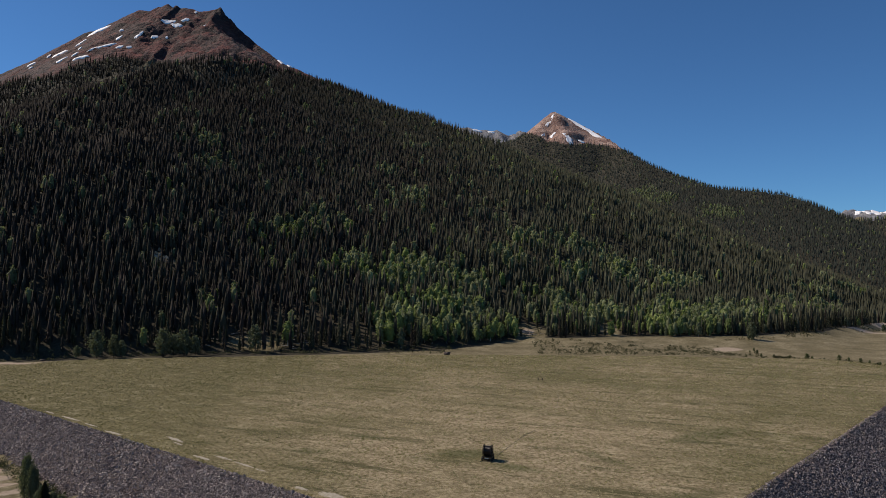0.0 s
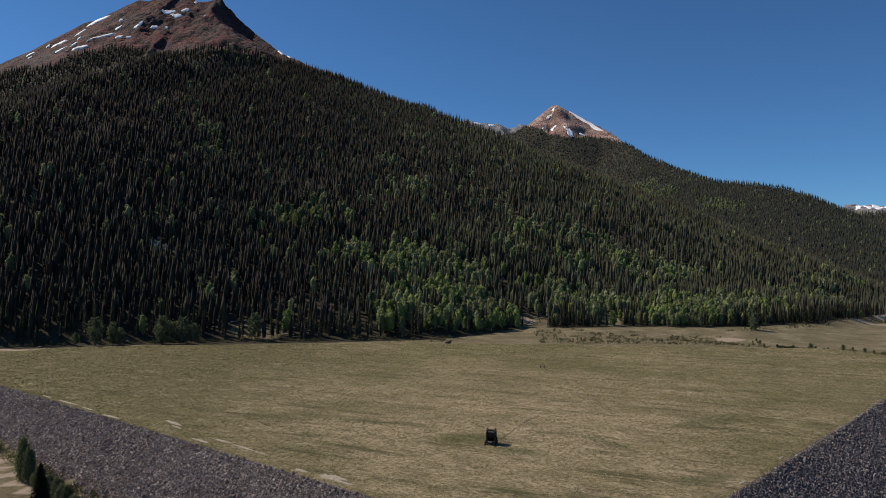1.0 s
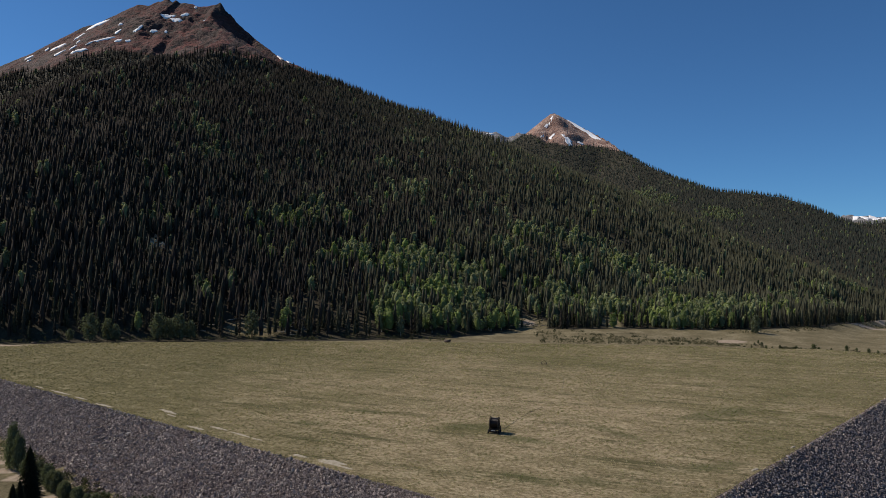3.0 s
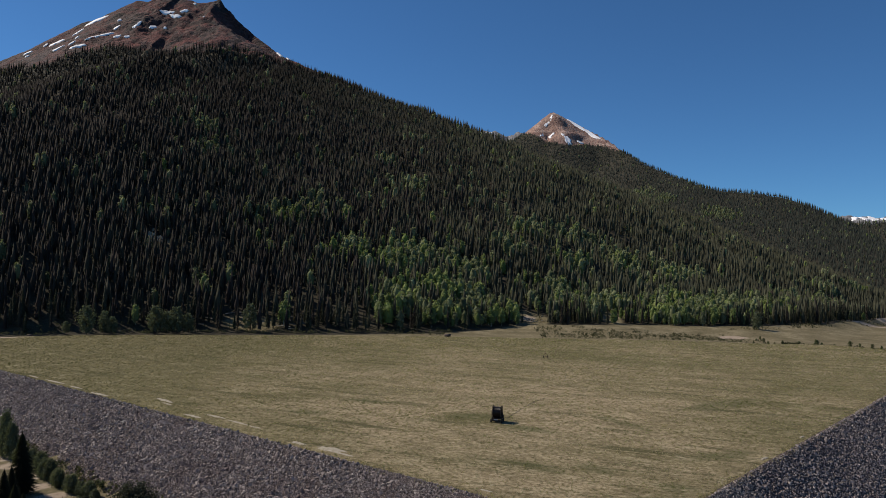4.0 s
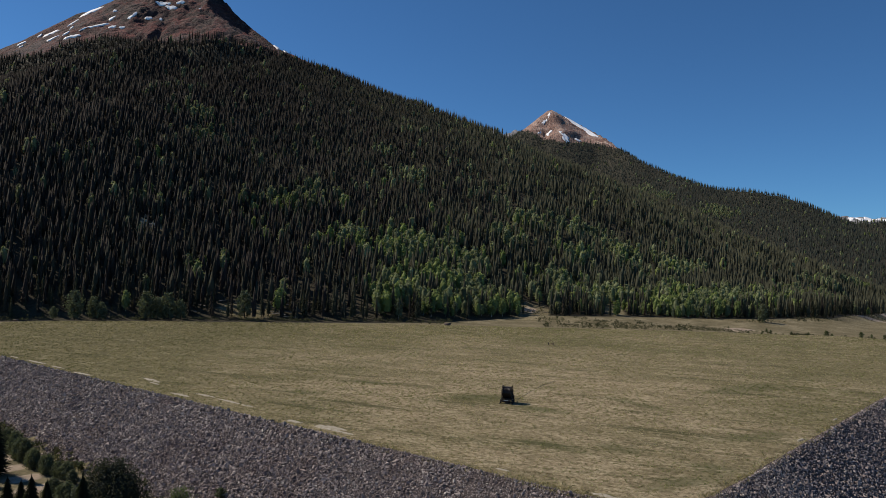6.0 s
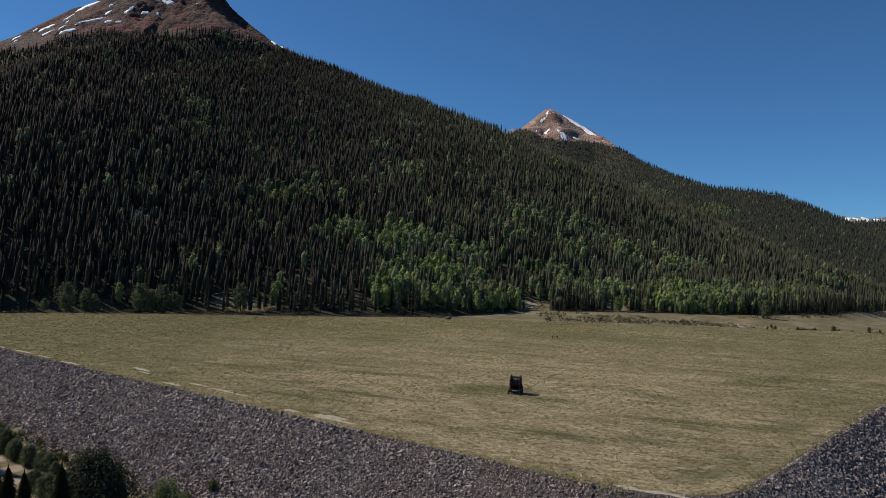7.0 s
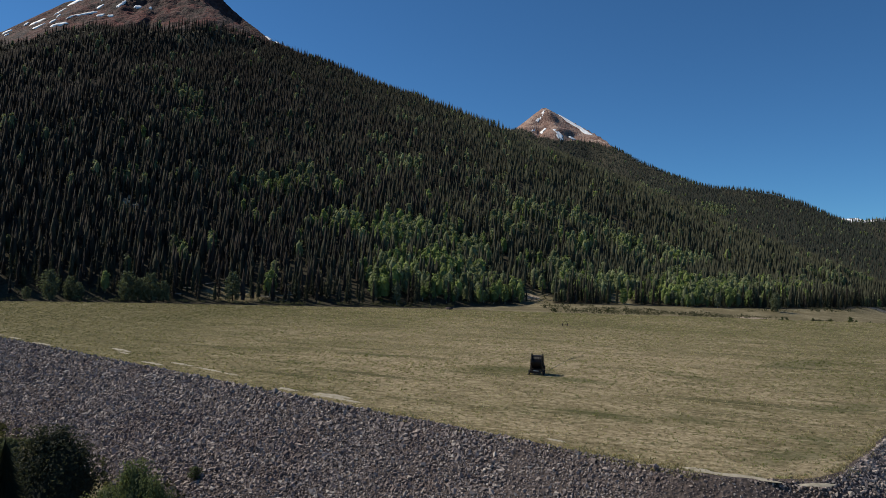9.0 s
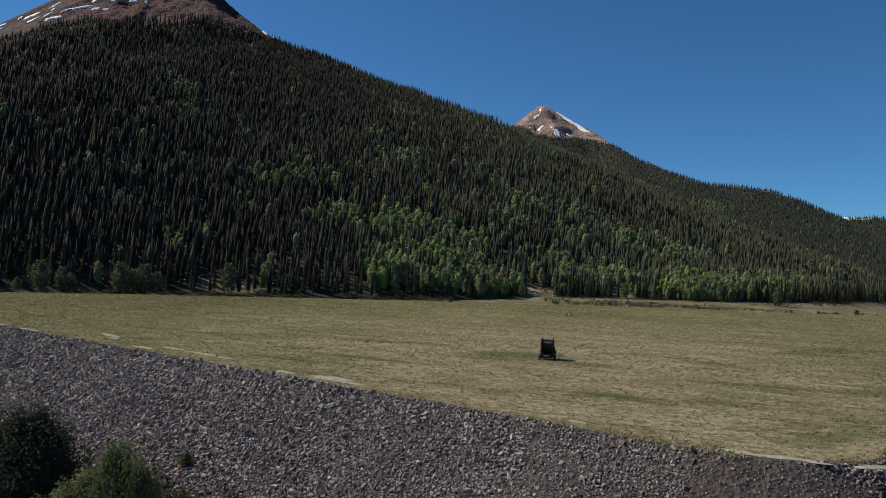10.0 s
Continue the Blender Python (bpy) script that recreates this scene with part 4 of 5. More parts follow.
for faces, shapes, k in ((BLOCK_F, np.stack(BOULDERS), rest & (kind % 4 == 0)), (PEBBLE_F, PEBBLES, rest & (kind % 4 != 0))):
    v, f = joined_stones(px[k], py[k], pz[k], size[k], rot[k], kind[k], shapes, faces)
    ob = new("loose_stones", mesh_of("loose_stones", v, f, STONE))
    ob.parent = bank
    tagged(ob, "thousands of loose broken grey stones", kind="stuff")
near_stones = [(px[i], py[i], pz[i], size[i], rot[i], kind[i]) for i in near]


# ---------------------------------------------------------------- pale patches on the meadow's edge
def flat_patch(cx, cy, lx, ly, turn, seed):
    r3 = np.random.default_rng(seed)
    n = 22
    a = np.arange(n) * 2 * math.pi / n
    rad = 1 + 0.35 * np.sin(a * 2 + seed) * r3.uniform(0, 1) + r3.uniform(-0.25, 0.25, n)
    v = [(0, 0, 0.10)]
    for q, h in ((0.7, 0.09), (1.0, 0.0)):
        for j in range(n):
            u, w = rad[j] * q * math.cos(a[j]) * lx / 2, rad[j] * q * math.sin(a[j]) * ly / 2
            v.append((u, w, h))
    f = [(0, 1 + j, 1 + (j + 1) % n) for j in range(n)]
    for j in range(n):
        b, c3 = 1 + j, 1 + (j + 1) % n
        f += [(b, b + n, c3 + n), (b, c3 + n, c3)]
    ob = new("gravel_patch", mesh_of("gravel_patch", np.array(v), np.array(f), PALE, smooth=True))
    ob.matrix_world = pose(cx, cy, -0.02, 0, 0, turn)
    tagged(ob, "pale bare gravel spot in the meadow grass", "gravel patch", "bare gravel spots", kind="structure")


for i, (cx, cy, lx, ly, turn) in enumerate(((-33.4, 140.6, 4.6, 1.6, -33), (-26.3, 136.4, 7.4, 2.9, -38), (-23.4, 133.4, 4.5, 1.1, -38), (-76.2, 179.2, 8.0, 2.0, -42), (-73.2, 174.6, 4.5, 1.0, -40),
                                            (-62, 161.9, 5.5, 1.9, -32), (-57, 162.0, 7.5, 1.3, -36), (-50, 156.4, 8, 1.0, -38), (-45.2, 152.6, 4, 0.7, -38), (-95.6, 185.2, 8, 1.7, -35), (-118, 202.6, 10, 1.5, -34),
                                            (-107, 194.2, 7, 1.0, -36), (-129, 210.5, 7, 0.9, -36), (1.2, 115.0, 2.4, 0.8, -38), (12.6, 105.6, 3.4, 1.6, -40), (15.8, 103.9, 5.0, 1.7, -28), (21.5, 102.2, 3.6, 1.2, 8),
                                            (51.2, 138.5, 2.4, 1.1, 50), (66.0, 156.5, 2.4, 0.6, 50))):
    flat_patch(cx, cy, lx, ly * 0.72, turn, 400 + i)


# ---------------------------------------------------------------- grass
def tuft(seed, blades, wide=0.5, bend=0.5):
    r3 = np.random.default_rng(seed)
    v, f = [], []
    for i in range(blades):
        a, b = r3.uniform(0, 6.28), len(v)
        o, w = r3.normal(0, wide * 0.45, 2), 0.3
        tip = (o[0] + bend * math.cos(a), o[1] + bend * math.sin(a), r3.uniform(0.6, 1.1))
        v += [(o[0] - w * math.sin(a), o[1] + w * math.cos(a), 0), (o[0] + w * math.sin(a), o[1] - w * math.cos(a), 0), tip]
        f.append((b, b + 1, b + 2))
    return np.array(v), np.array(f)


TUFTS = [tuft(s, 2) for s in range(6)]
TUSSOCKS = [tuft(30 + s, 4, 0.8, 0.6) for s in range(8)]
gx, gy = r2.uniform(-270, 205, 240000), 98 + 280 * r2.uniform(0, 1, 240000) ** 1.35
k = (outside(gx, gy) < -0.6) & (np.abs(gx) < 0.80 * (gy - 20)) & (gy < far_side(gx, gy) - 2) & (beyond(gx, gy) < -3)
gx, gy = gx[k][:76000], gy[k][:76000]
n = len(gx)
h = r2.uniform(0.08, 0.22, n) * (1 + (gy - 100) / 300)
dry_one = fbm(gx, gy, 20, 3, 98) + 0.7 * fbm(gx, gy, 5, 2, 99) + 0.9 * r2.uniform(-1, 1, n) + 0.6 * np.exp(-((gx - 5) / 60) ** 2 - ((gy - 175) / 60) ** 2) > 0.15
tint = np.where(dry_one[:, None], two(r2, n, (0.38, 0.33, 0.19), (0.66, 0.59, 0.375)), two(r2, n, (0.23, 0.23, 0.108), (0.44, 0.44, 0.22)))
damp = wet_ground(gx, gy)[:, None]
tint = tint * (1 - damp) + damp * tint * np.array((0.62, 0.70, 0.56))
tint *= (1 - 0.45 * np.clip((-25 - gx) / 90, 0, 1) * (1 - 0.4 * dry_one))[:, None]      # left-end grass is olive; its tint also carries lens-edge falloff
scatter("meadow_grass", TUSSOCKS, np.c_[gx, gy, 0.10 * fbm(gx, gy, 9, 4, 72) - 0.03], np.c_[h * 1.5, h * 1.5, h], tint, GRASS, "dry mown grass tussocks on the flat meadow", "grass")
s, w = np.r_[r2.uniform(-210, 150, 9000), r2.normal(-8, 14, 3000)], -np.abs(r2.normal(0, 1.2, 12000)) + 0.5
cp = np.array([crest_path(v) for v in s])
gx, gy = cp[:, 0] + cp[:, 2] * w, cp[:, 1] + cp[:, 3] * w
n = len(gx)
h = r2.uniform(0.12, 0.32, n) * (0.6 + 0.6 * (fbm(gx, gy, 6, 2, 101) > 0))
scatter("edge_grass", TUFTS, np.c_[gx, gy, base_level(gx, gy) - 0.1], np.c_[h, h, h], two(r2, n, (0.36, 0.31, 0.17), (0.62, 0.55, 0.36)), GRASS,
        "pale dry grass along the top of the rock bank", "grass")


# ---------------------------------------------------------------- brush along the far side of the meadow
BUSHES = [leafy(200 + s, 18, 0.30, 0.04, 0.6 + 0.1 * (s % 3), 4) for s in range(8)]
gx, gy = r2.uniform(-250, 330, 16000), r2.uniform(-14, 60, 16000)
gy = gy + np.interp(gx, (-250, -150, 0, 60, 140, 200, 330), (316, 356, 378, 384, 384, 440, 560))
foot = np.interp(gx, FOOT_X, FOOT_Y)
patchy = fbm(gx, gy, 30, 3, 105)
k = (gy < foot + 8) & (gy > np.where(gx < 150, far_side(gx, gy) + 0.5, 0)) & (patchy > -0.05 + 0.25 * (gy < foot - 30) - 0.5 * ((gx > 35) & (gx < 160))) & (bare_ground(gx, gy) < 0.55) & (fbm(gx, gy, 8, 2, 106) > -0.1)
k &= ~((gx > 150) & (beyond(gx, gy) > 30) & (gy < foot - 14))
gx, gy = gx[k][:2700], gy[k][:2700]
gx, gy = np.r_[gx, r2.normal(38, 6, 90), r2.uniform(-170, -85, 240)], np.r_[gy, r2.normal(468, 9, 90), r2.uniform(362, 398, 240)]
n = len(gx)
h = r2.uniform(0.35, 0.95, n) * np.exp(r2.normal(0, 0.35, n))
edge = r2.uniform(-250, -20, 420), r2.normal(17.2, 1.0, 420)       # scrub along the toe of the bank
toe = np.array([crest_path(v) for v in edge[0]])
tx, ty = toe[:, 0] + toe[:, 2] * edge[1], toe[:, 1] + toe[:, 3] * edge[1]
gx, gy, h = np.r_[gx, tx], np.r_[gy, ty], np.r_[h, r2.uniform(0.5, 1.5, 420)]
lip = np.interp(r2.uniform(0, 1, 170), (0, 0.3, 0.55, 0.75, 1), (164, 157, 162, 178, 196)), r2.normal(0, 1.0, 170)     # ragged scrub on the lip of the field
lip_y = np.where(r2.uniform(0, 1, 170) < 0.25, r2.uniform(378, 425, 170), np.interp(lip[0], (155, 162, 170, 181, 190, 197), (377, 371, 367, 357, 338, 325)))
gx, gy, h = np.r_[gx, np.where(lip_y > 376, 155 + (lip_y - 376) * 0.22, lip[0]) + lip[1]], np.r_[gy, lip_y + lip[1]], np.r_[h, r2.uniform(0.4, 1.2, 170)]
n = len(gx)
scatter("sagebrush", BUSHES, np.c_[gx, gy, height(gx, gy) - 0.1], np.c_[h * 1.2, h * 1.2, h], two(r2, n, (0.05, 0.06, 0.03), (0.13, 0.13, 0.07)), LEAVES,
        "low grey-green brush between meadow and forest", "brush")

WILLOW = [tree_meshes("w", *leafy(260 + i, 17000, 0.023, 0.02, 0.46, 44, 9), *stem(80 + i, 0.02, 0.7, 7, 0.03, 7), LEAVES, BARK, [(0.070, 0.076, 0.050), (0.17, 0.20, 0.090)][i]) for i in range(2)]
SMALL_WILLOW = [tree_meshes("v", *leafy(264 + i, 4500, 0.042, 0.02, 0.40, 26, 9), *stem(83 + i, 0.02, 0.6, 7, 0.03, 5), LEAVES, BARK, [(0.165, 0.19, 0.105), (0.125, 0.145, 0.085)][i]) for i in range(2)]
EDGE_WILLOW = tree_meshes("e", *leafy(270, 1600, 0.055, 0.03, 0.36, 22), *stem(85, 0.02, 0.7, 7, 0.03, 7), LEAVES, BARK, (0.16, 0.185, 0.115))
BUSH_SET = [tree_meshes("b", *leafy(240 + i, 300, 0.13, 0.08, 0.42, 6), *stem(60 + i, 0.03, 0.5, 5, 0.03, 4), LEAVES, BARK, [(0.10, 0.12, 0.058), (0.13, 0.155, 0.07), (0.15, 0.175, 0.085)][i % 3]) for i in range(6)]
for i, (px_, py_, hh) in enumerate(((156, 373, 1.6), (159, 372, 1.0), (163, 370.5, 2.0), (165, 369.5, 1.3), (170, 367, 3.4), (172, 366, 2.2), (176, 362, 1.5), (181, 357, 3.0), (183.5, 353, 1.8), (186, 347, 2.2), (188, 343, 1.7),
                                    (190, 338, 1.6), (193, 332, 2.4), (196, 327, 1.6), (157, 385, 1.5), (160, 396, 1.3), (163, 407, 1.8), (158, 391, 1.2), (165, 418, 2.2), (167, 428, 1.9), (162, 421, 1.4), (330, 583, 5.5),
                                    (141, 388, 1.5), (150, 391, 1.3), (146, 384, 1.4), (136, 393, 1.2))):
    tree("bush", BUSH_SET[i % 6], px_, py_, float(height(px_, py_)) - 0.1, hh, 1.0, "small green bush on the meadow's far edge", "bushes along the far edge")
for i, (px_, py_, hh) in enumerate(((-188, 343, 14), (-177, 346, 8.5), (-182, 348, 11), (-159, 353, 14), (-154, 355, 11), (-149, 356, 13.5), (-144, 358, 10), (182, 470, 12), (-197, 341, 6), (-117, 372, 14))):
    tree("willow_tree", EDGE_WILLOW, px_, py_, float(height(px_, py_)) - 0.2, hh, 0.95, "round grey-green willow at the meadow's far edge", "willows at the forest edge")


# ---------------------------------------------------------------- trees and bushes along the toe road
TALL = [tree_meshes("t", *conifer(280 + i, 9, 8, 1900, 0.155, 0.055, (0.2, 0.5), (0.06, 0.2)), *stem(90 + i, 0.014, 0.92), NEEDLES, BARK, (0.027, 0.032, 0.019)) for i in range(3)]
for i, (px_, py_, hh, wide) in enumerate(((-86.2, 140.6, 12.0, 1.5), (-63, 115, 9.3, 1.5), (-67, 119, 7.2, 1.6), (-71, 122, 6.6, 1.6), (-75.5, 125, 6.2, 1.7), (-79, 128, 6.8, 1.6), (-83, 131, 8.0, 1.5),
                                       (-59, 112, 9.7, 1.4), (-85, 136, 7, 1.5), (-50, 104.4, 13.0, 1.5), (-47, 100, 9.5, 1.6))):
    tree("spruce_tree", TALL[i % 3], px_, py_, float(height(px_, py_)) - 0.2, hh, wide, "dark green spruce beside the dirt road", "spruces by the road")
tree("willow_tree", WILLOW[0], -52.0, 115.5, float(height(-52, 115.5)) - 0.2, 11.8, 0.95, "large dark green round willow beside the dirt road", "willows by the road")
for i, (px_, py_, hh, wide) in enumerate(((-89.5, 152, 4.9, 0.9), (-87.6, 150, 4.2, 1.0), (-85.5, 148.8, 4.6, 0.85), (-83.3, 147, 3.2, 1.0), (-81.5, 145.2, 3.9, 0.95), (-79.3, 144.4, 3.0, 1.0), (-77.5, 142.6, 3.8, 1.0), (-75.2, 141.8, 2.8, 1.1), (-93, 154.5, 4.6, 0.9), (-95.6, 156.2, 3.6, 1.0), (-98.4, 158.8, 4.4, 0.9), (-70.6, 138.4, 2.6, 1.1), (-38.5, 105.5, 11.2, 0.6), (-41.5, 106.5, 8.6, 0.85), (-36.0, 104.3, 10.2, 0.5), (-104, 162, 10.6, 0.42), (-101.5, 160.5, 8.5, 0.5),
                                       (-45, 109, 6.2, 1.2), (-33, 101, 6.0, 1.1), (-73, 141, 3.2, 1.3), (-62, 125, 4.6, 1.2), (-66, 128.5, 4.0, 1.2), (-57.5, 121, 5.2, 1.1), (-70, 132, 3.4, 1.3))):
    tree("willow_bush", WILLOW[1] if py_ < 110 else SMALL_WILLOW[i % 3 // 2], px_, py_, float(height(px_, py_)) - 0.2, hh, wide, "feathery green willow bush at the foot of the bank", "willow bushes")
for i, (px_, py_, hh) in enumerate(((-40.7, 126.3, 1.7), (-38.2, 119.3, 1.5), (-72.9, 145.2, 1.5), (-74.5, 146.6, 1.1), (-40, 117.0, 0.9))):
    tree("bush", BUSH_SET[i % 6], px_, py_, float(height(px_, py_)) - 0.1, hh, 1.3, "small green bush growing between the stones", "bushes on the bank")


# ---------------------------------------------------------------- irrigation hose reel
STEEL = plain("dark_steel", (0.040, 0.031, 0.027), 0.5, 0.4, 0.4, 6)
HOSE = plain("black_hose", (0.018, 0.013, 0.012), 0.32, 0, 0.3, 8)
RUBBER = plain("tyre_rubber", (0.02, 0.02, 0.02), 0.85, 0, 0.3, 8)
RIM = plain("rim_steel", (0.16, 0.15, 0.14), 0.5, 0.5, 0.3, 8)

reel = tagged(new("hose_reel"), "dark irrigation hose reel on a wheeled frame standing in the meadow", "hose reel")
reel.matrix_world = pose(4.5, 163.6, 0.0, 0, 0, -14)
HUB = Matrix.Translation((0, 0, 2.12))
drum = bmesh.new()
for i in range(13):
    ring(drum, HUB @ Matrix.Translation((-0.78 + 0.13 * i, 0, 0)), 1.14 + 0.025 * (i % 2), 0.75, 0.125, 36)
drum = part("hose_coil", drum, HOSE, reel, "layers of glossy black hose", True)
for side in (-0.93, 0.93):
    fl = bmesh.new()
    m = HUB @ Matrix.Translation((side, 0, 0))
    ring(fl, m, 1.44, 1.22, 0.08, 40)
    ring(fl, m, 0.80, 0.70, 0.06, 32)
    for j in range(10):
        a = j * math.pi / 5
        rod(fl, m @ Vector((0, 0.15 * math.cos(a), 0.15 * math.sin(a))), m @ Vector((0, 1.33 * math.cos(a), 1.33 * math.sin(a))), 0.035)
    ring(fl, m, 0.2, 0.05, 0.14, 20)
    part("flange", fl, STEEL, reel)
core = bmesh.new()
ring(core, HUB, 0.76, 0.70, 1.8, 32)
rod(core, (-1.12, 0, 2.12), (1.12, 0, 2.12), 0.07)
part("drum_core", core, STEEL, reel)
fr = bmesh.new()
for sx in (-1.05, 1.05):
    box(fr, sx, 0.1, 0.68, 0.14, 2.9, 0.16, bevel=0.015)
for sy in (-1.2, 0, 1.4):
    box(fr, 0, sy, 0.68, 2.1, 0.12, 0.14, bevel=0.015)
box(fr, 0, 0.05, 0.86, 1.5, 1.9, 0.26, bevel=0.04)
box(fr, 0, -1.15, 0.5, 1.7, 0.35, 0.36, bevel=0.04)
part("chassis", fr, STEEL, reel)
for sx in (-1.07, 1.07):
    for sy in (-0.85, 0.85):
        st = bmesh.new()
        rod(st, (sx, sy, 0.74), (sx, 0.0, 2.14), 0.055)
        part("strut", st, STEEL, reel)
for sx in (-1.2, 1.2):
    for sy in (-0.75, 0.75):
        wm = Matrix.Translation((sx, sy, 0.40))
        wheel = bmesh.new()
        ring(wheel, wm, 0.12, 0.04, 0.2, 16)
        wheel = part("wheel", wheel, STEEL, reel)
        ty = bmesh.new()
        ring(ty, wm, 0.40, 0.24, 0.22, 24)
        part("tyre", ty, RUBBER, wheel, "worn black rubber tyre", True)
        rm = bmesh.new()
        ring(rm, wm, 0.25, 0.11, 0.12, 24)
        part("rim", rm, RIM, wheel)
bar = bmesh.new()
rod(bar, (-0.5, 1.5, 0.66), (0, 3.0, 0.5), 0.05)
rod(bar, (0.5, 1.5, 0.66), (0, 3.0, 0.5), 0.05)
rod(bar, (0, 2.9, 0.52), (0, 2.9, 0.0), 0.04)
part("drawbar", bar, STEEL, reel)
gb = bmesh.new()
box(gb, 1.25, 0.15, 1.25, 0.32, 0.55, 0.6, bevel=0.05)
rod(gb, (1.25, 0.15, 1.5), (1.1, 0.05, 2.1), 0.06)
part("gearbox", gb, STEEL, reel)
gd = bmesh.new()
rod(gd, (-1.0, -1.28, 0.98), (1.0, -1.28, 0.98), 0.045)
box(gd, 0.55, -1.3, 0.98, 0.26, 0.22, 0.3, bevel=0.03)
part("hose_guide", gd, STEEL, reel)
for sx in (-0.95, 0.95):
    lg = bmesh.new()
    rod(lg, (sx, -1.3, 0.7), (sx * 1.35, -1.75, 0.03), 0.05)
    box(lg, sx * 1.35, -1.75, 0.03, 0.3, 0.3, 0.05, bevel=0.01)
    part("support_leg", lg, STEEL, reel)
pn = bmesh.new()
box(pn, 0, -1.36, 0.72, 0.9, 0.03, 0.14, bevel=0.008)
part("reflector_bar", pn, plain("pale_paint", (0.5, 0.5, 0.48), 0.6), reel, "pale painted bar")


def tube_along(points, radius, n=8):
    """A hose along a smooth line of points."""
    p = np.array(points, float)
    t = np.linspace(0, len(p) - 1, (len(p) - 1) * 10 + 1)
    i = np.clip(t.astype(int), 0, len(p) - 2)
    u = (t - i)[:, None]
    p0, p1, p2, p3 = p[np.maximum(i - 1, 0)], p[i], p[i + 1], p[np.minimum(i + 2, len(p) - 1)]
    q = 0.5 * (2 * p1 + (p2 - p0) * u + (2 * p0 - 5 * p1 + 4 * p2 - p3) * u ** 2 + (3 * p1 - p0 - 3 * p2 + p3) * u ** 3)
    way = np.gradient(q, axis=0)
    side = np.c_[-way[:, 1], way[:, 0], 0 * way[:, 0]]
    side /= np.linalg.norm(side, axis=1)[:, None] + 1e-9
    v = np.concatenate([q + radius * (side * math.cos(a) + np.array((0, 0, 1)) * math.sin(a)) for a in np.arange(n) * 2 * math.pi / n]).reshape(n, len(q), 3).transpose(1, 0, 2).reshape(-1, 3)
    f = [(r * n + j, r * n + (j + 1) % n, (r + 1) * n + (j + 1) % n, (r + 1) * n + j) for r in range(len(q) - 1) for j in range(n)]
    return v, np.array(f)


v, f = tube_along([(5.3, 162.2, 0.95), (6.1, 164.9, 0.55), (7.2, 168.6, 0.12), (10.6, 177.9, 0.05), (14.9, 189, 0.0), (20.2, 199, -0.02), (24.4, 212, -0.02), (28.3, 233, -0.02), (30.4, 250, -0.02), (29.8, 270, 0.0), (27.6, 281.6, 0.25)], 0.04)
tagged(new("hose", mesh_of("hose", v, f, HOSE, smooth=True)), "long black irrigation hose lying across the meadow grass", "hose")

cart = tagged(new("sprinkler_cart"), "small rusty wheeled sprinkler cart standing on the meadow", "sprinkler cart")
cart.matrix_world = pose(27.3, 283.5, 0.0, 0, 0, 12)
RUST = plain("rusty_steel", (0.10, 0.055, 0.035), 0.8, 0.2, 0.4, 6)
ar = bmesh.new()
prev = None
for j in range(9):
    a = math.pi * j / 8
    p = Vector((-0.85 * math.cos(a), 0, 0.55 + 1.0 * math.sin(a)))
    if prev:
        rod(ar, prev, p, 0.06)
    prev = p
part("arch_frame", ar, RUST, cart)
for sx in (-0.9, 0.9):
    wl = bmesh.new()
    m = Matrix.Translation((sx, 0, 0.42))
    ring(wl, m, 0.42, 0.32, 0.14, 24)
    for j in range(6):
        a = j * math.pi / 3
        rod(wl, m.translation, m @ Vector((0, 0.36 * math.cos(a), 0.36 * math.sin(a))), 0.025)
    part("wheel", wl, RUBBER, cart)
gun = bmesh.new()
rod(gun, (0, 0, 1.5), (0, 0, 1.8), 0.06)
rod(gun, (0, 0, 1.78), (0.15, 0.75, 2.1), 0.06, 0.035)
part("sprinkler_gun", gun, RUST, cart)
tg = bmesh.new()
rod(tg, (0.0, 0.0, 0.5), (0.3, -1.6, 0.15), 0.05)
rod(tg, (-0.85, 0, 0.5), (0.85, 0, 0.5), 0.05)
part("axle", tg, RUST, cart)


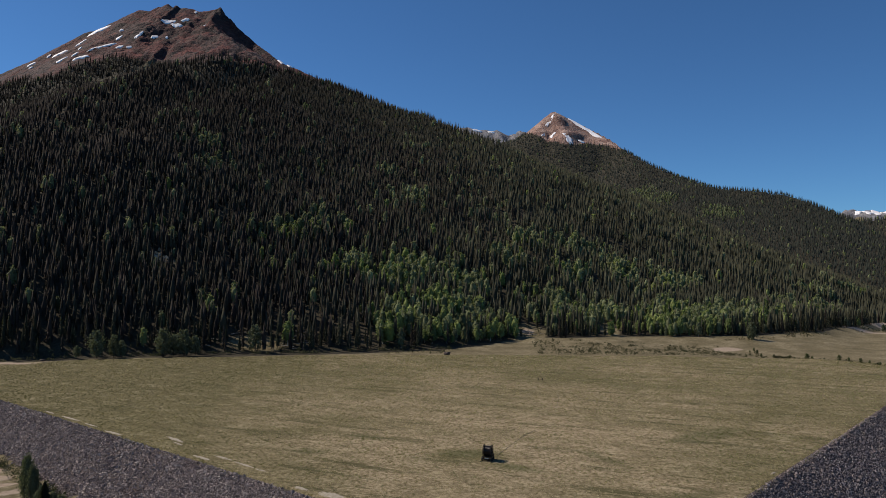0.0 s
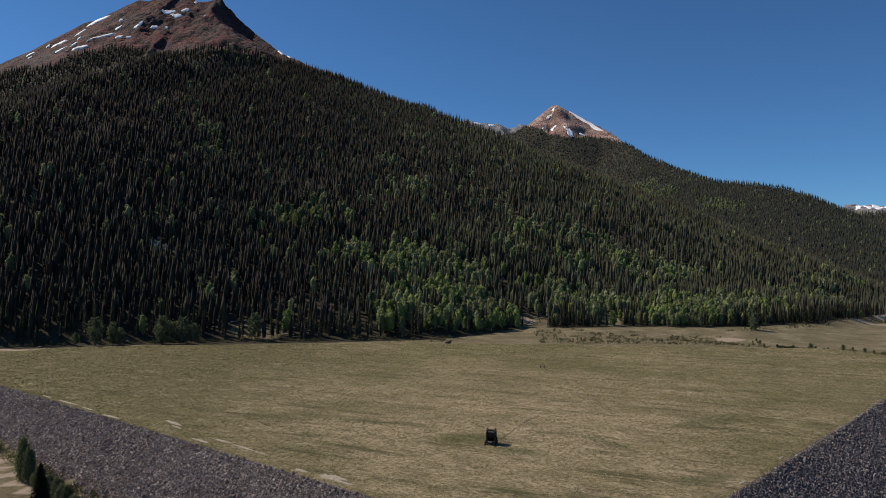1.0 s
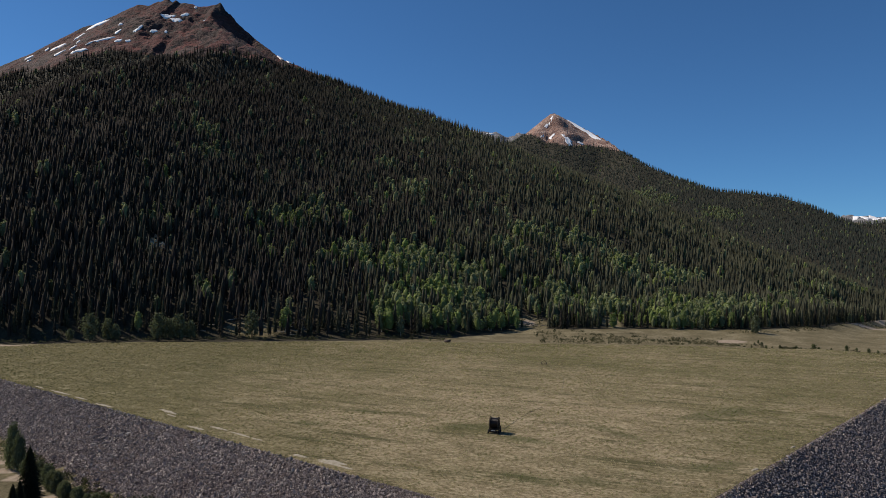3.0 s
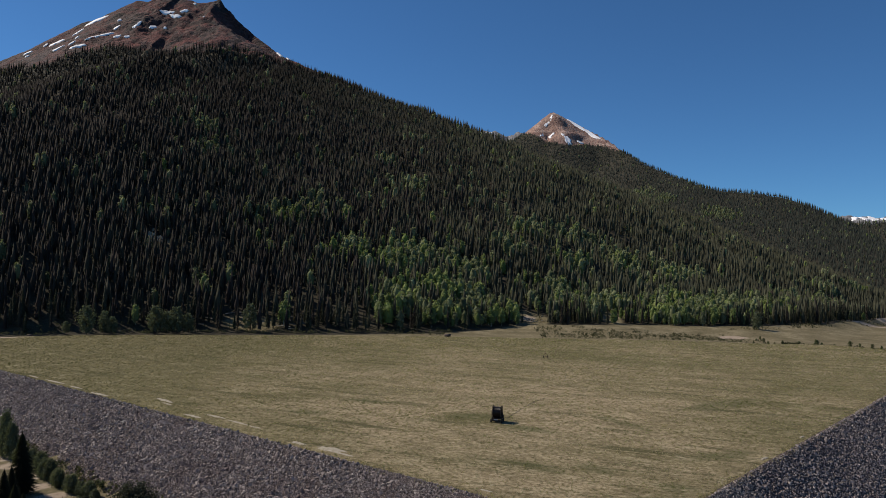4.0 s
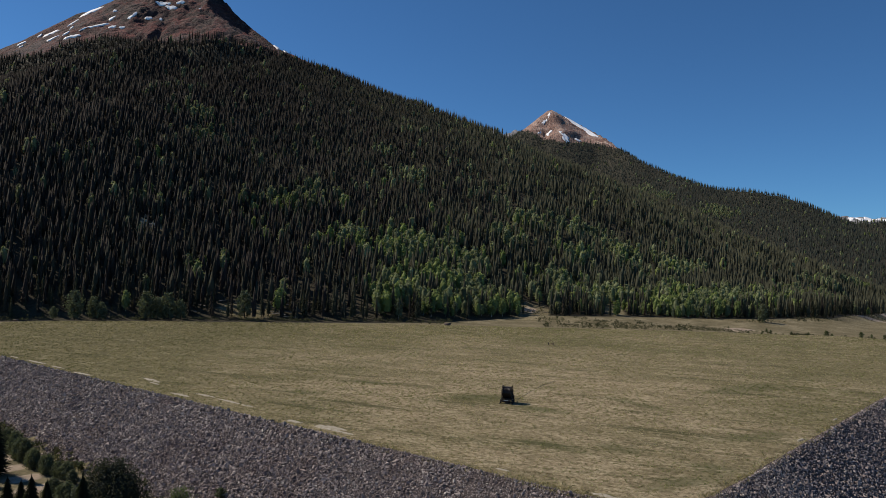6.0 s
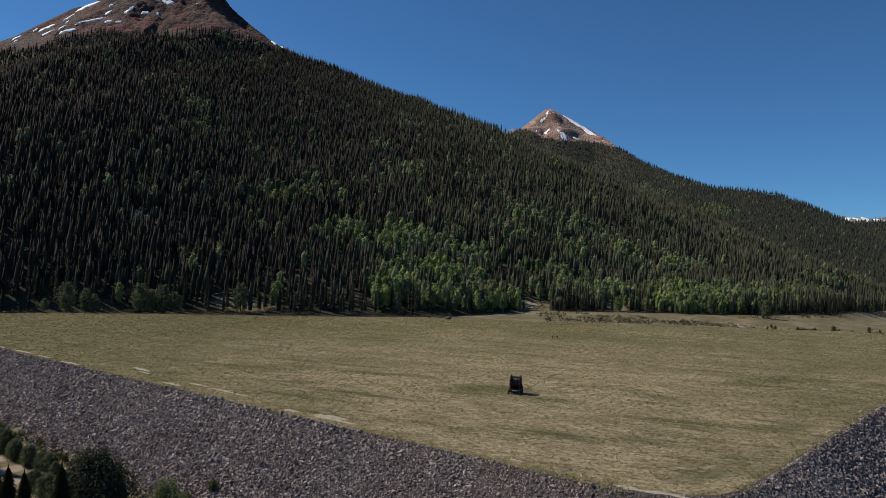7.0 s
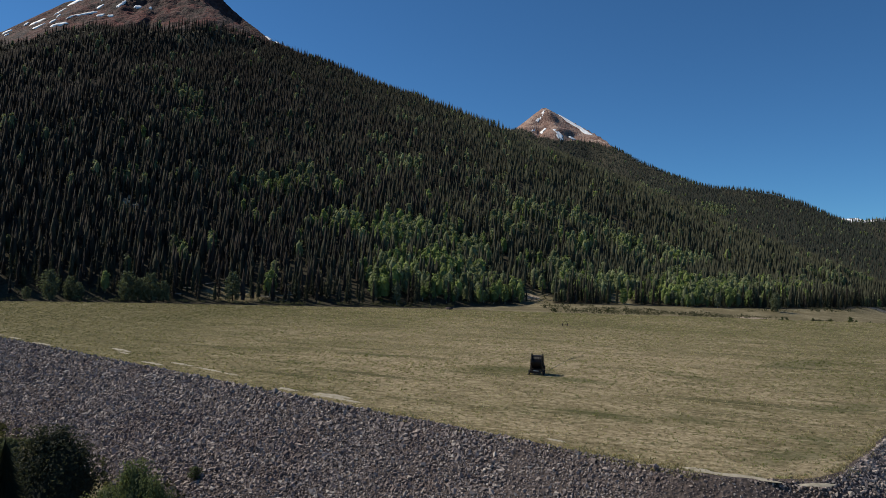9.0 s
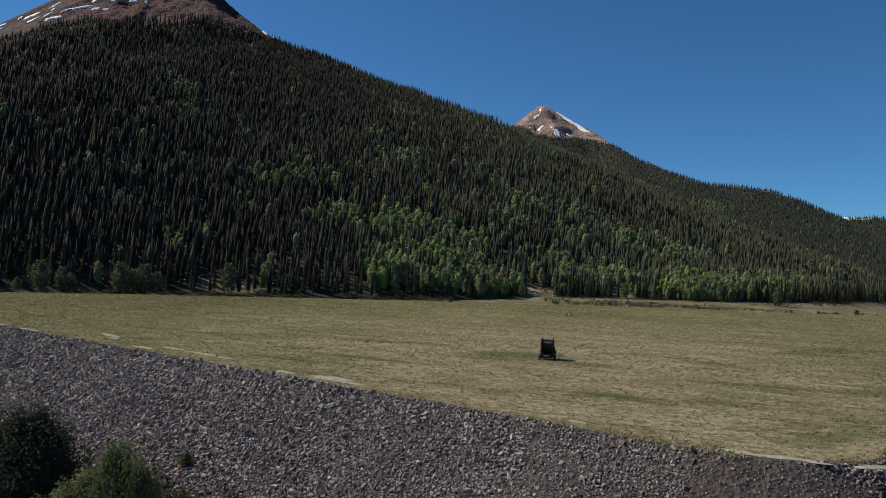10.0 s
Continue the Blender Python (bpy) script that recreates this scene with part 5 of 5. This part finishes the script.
# ---------------------------------------------------------------- logs, mounds and boulders at the forest edge
LOG = plain("grey_log", (0.30, 0.27, 0.23), 0.9, 0, 0.3, 2)
for i in range(34):
    lx, ly = (r2.uniform(-170, -85), r2.uniform(368, 400)) if i < 28 else (r2.normal(38, 5), r2.normal(466, 8))
    a, l = r2.uniform(0, 180), r2.uniform(4, 9)
    lg = bmesh.new()
    rod(lg, (-l / 2, 0, 0), (l / 2, 0, 0), 0.2, 0.1, 7)
    for q in range(3):
        hx = r2.uniform(-0.3, 0.4) * l
        rod(lg, (hx, 0, 0), (hx + 0.4, r2.uniform(-0.6, 0.6), 0.6), 0.05, 0.02, 5)
    ob = new("fallen_log", bm_mesh("fallen_log", lg, LOG))
    ob.matrix_world = pose(lx, ly, float(height(lx, ly)) + 0.18, 0, r2.uniform(-6, 6), a)
    tagged(ob, "grey weathered fallen log on brushy ground", "log", "fallen logs")
for i, (mx, my, l) in enumerate(((-14, 371, 7), (-208, 330, 4))):
    me = mesh_of("dirt_mound", boulder(500 + i) * np.array((1.0, 0.55, 0.42)), BLOCK_F, GRIT, smooth=True)
    ob = new("dirt_mound", me)
    ob.matrix_world = pose(mx, my, 0.1, 0, 0, 0) @ Matrix.Scale(l * 0.5, 4)
    tagged(ob, "low mound of grey stony dirt at the meadow's edge", "dirt mound", "dirt mounds")

# pale boulders on the slope scars
for i in range(46):
    if i < 20:
        mx, my, big = -206 + r2.normal(0, 5), 450 + r2.normal(0, 4), r2.uniform(0.8, 2.2)
    else:
        mx, my, big = 626 + r2.normal(0, 9), 1250 + r2.normal(0, 22), r2.uniform(2, 5)
    ob = new("boulder", mesh_of("boulder", boulder(520 + i), BLOCK_F, PALE))
    ob.matrix_world = pose(mx, my, float(height(mx, my)), r2.uniform(0, 360), r2.uniform(0, 360), 0) @ Matrix.Scale(big, 4)
    tagged(ob, "pale broken boulder on a bare scar in the forest", "boulder", "boulders on the scars")

# ---------------------------------------------------------------- the nearest stones of the bank, one by one
STONE_MESHES = [mesh_of("stone", v, BLOCK_F, STONE) for v in BOULDERS]
for sx, sy, sz, big, turn, which in near_stones:
    ob = new("stone", STONE_MESHES[which])
    ob.matrix_world = Matrix.Translation((sx, sy, sz)) @ Matrix(turn.tolist()).to_4x4() @ Matrix.Scale(big, 4)
    ob.parent = bank
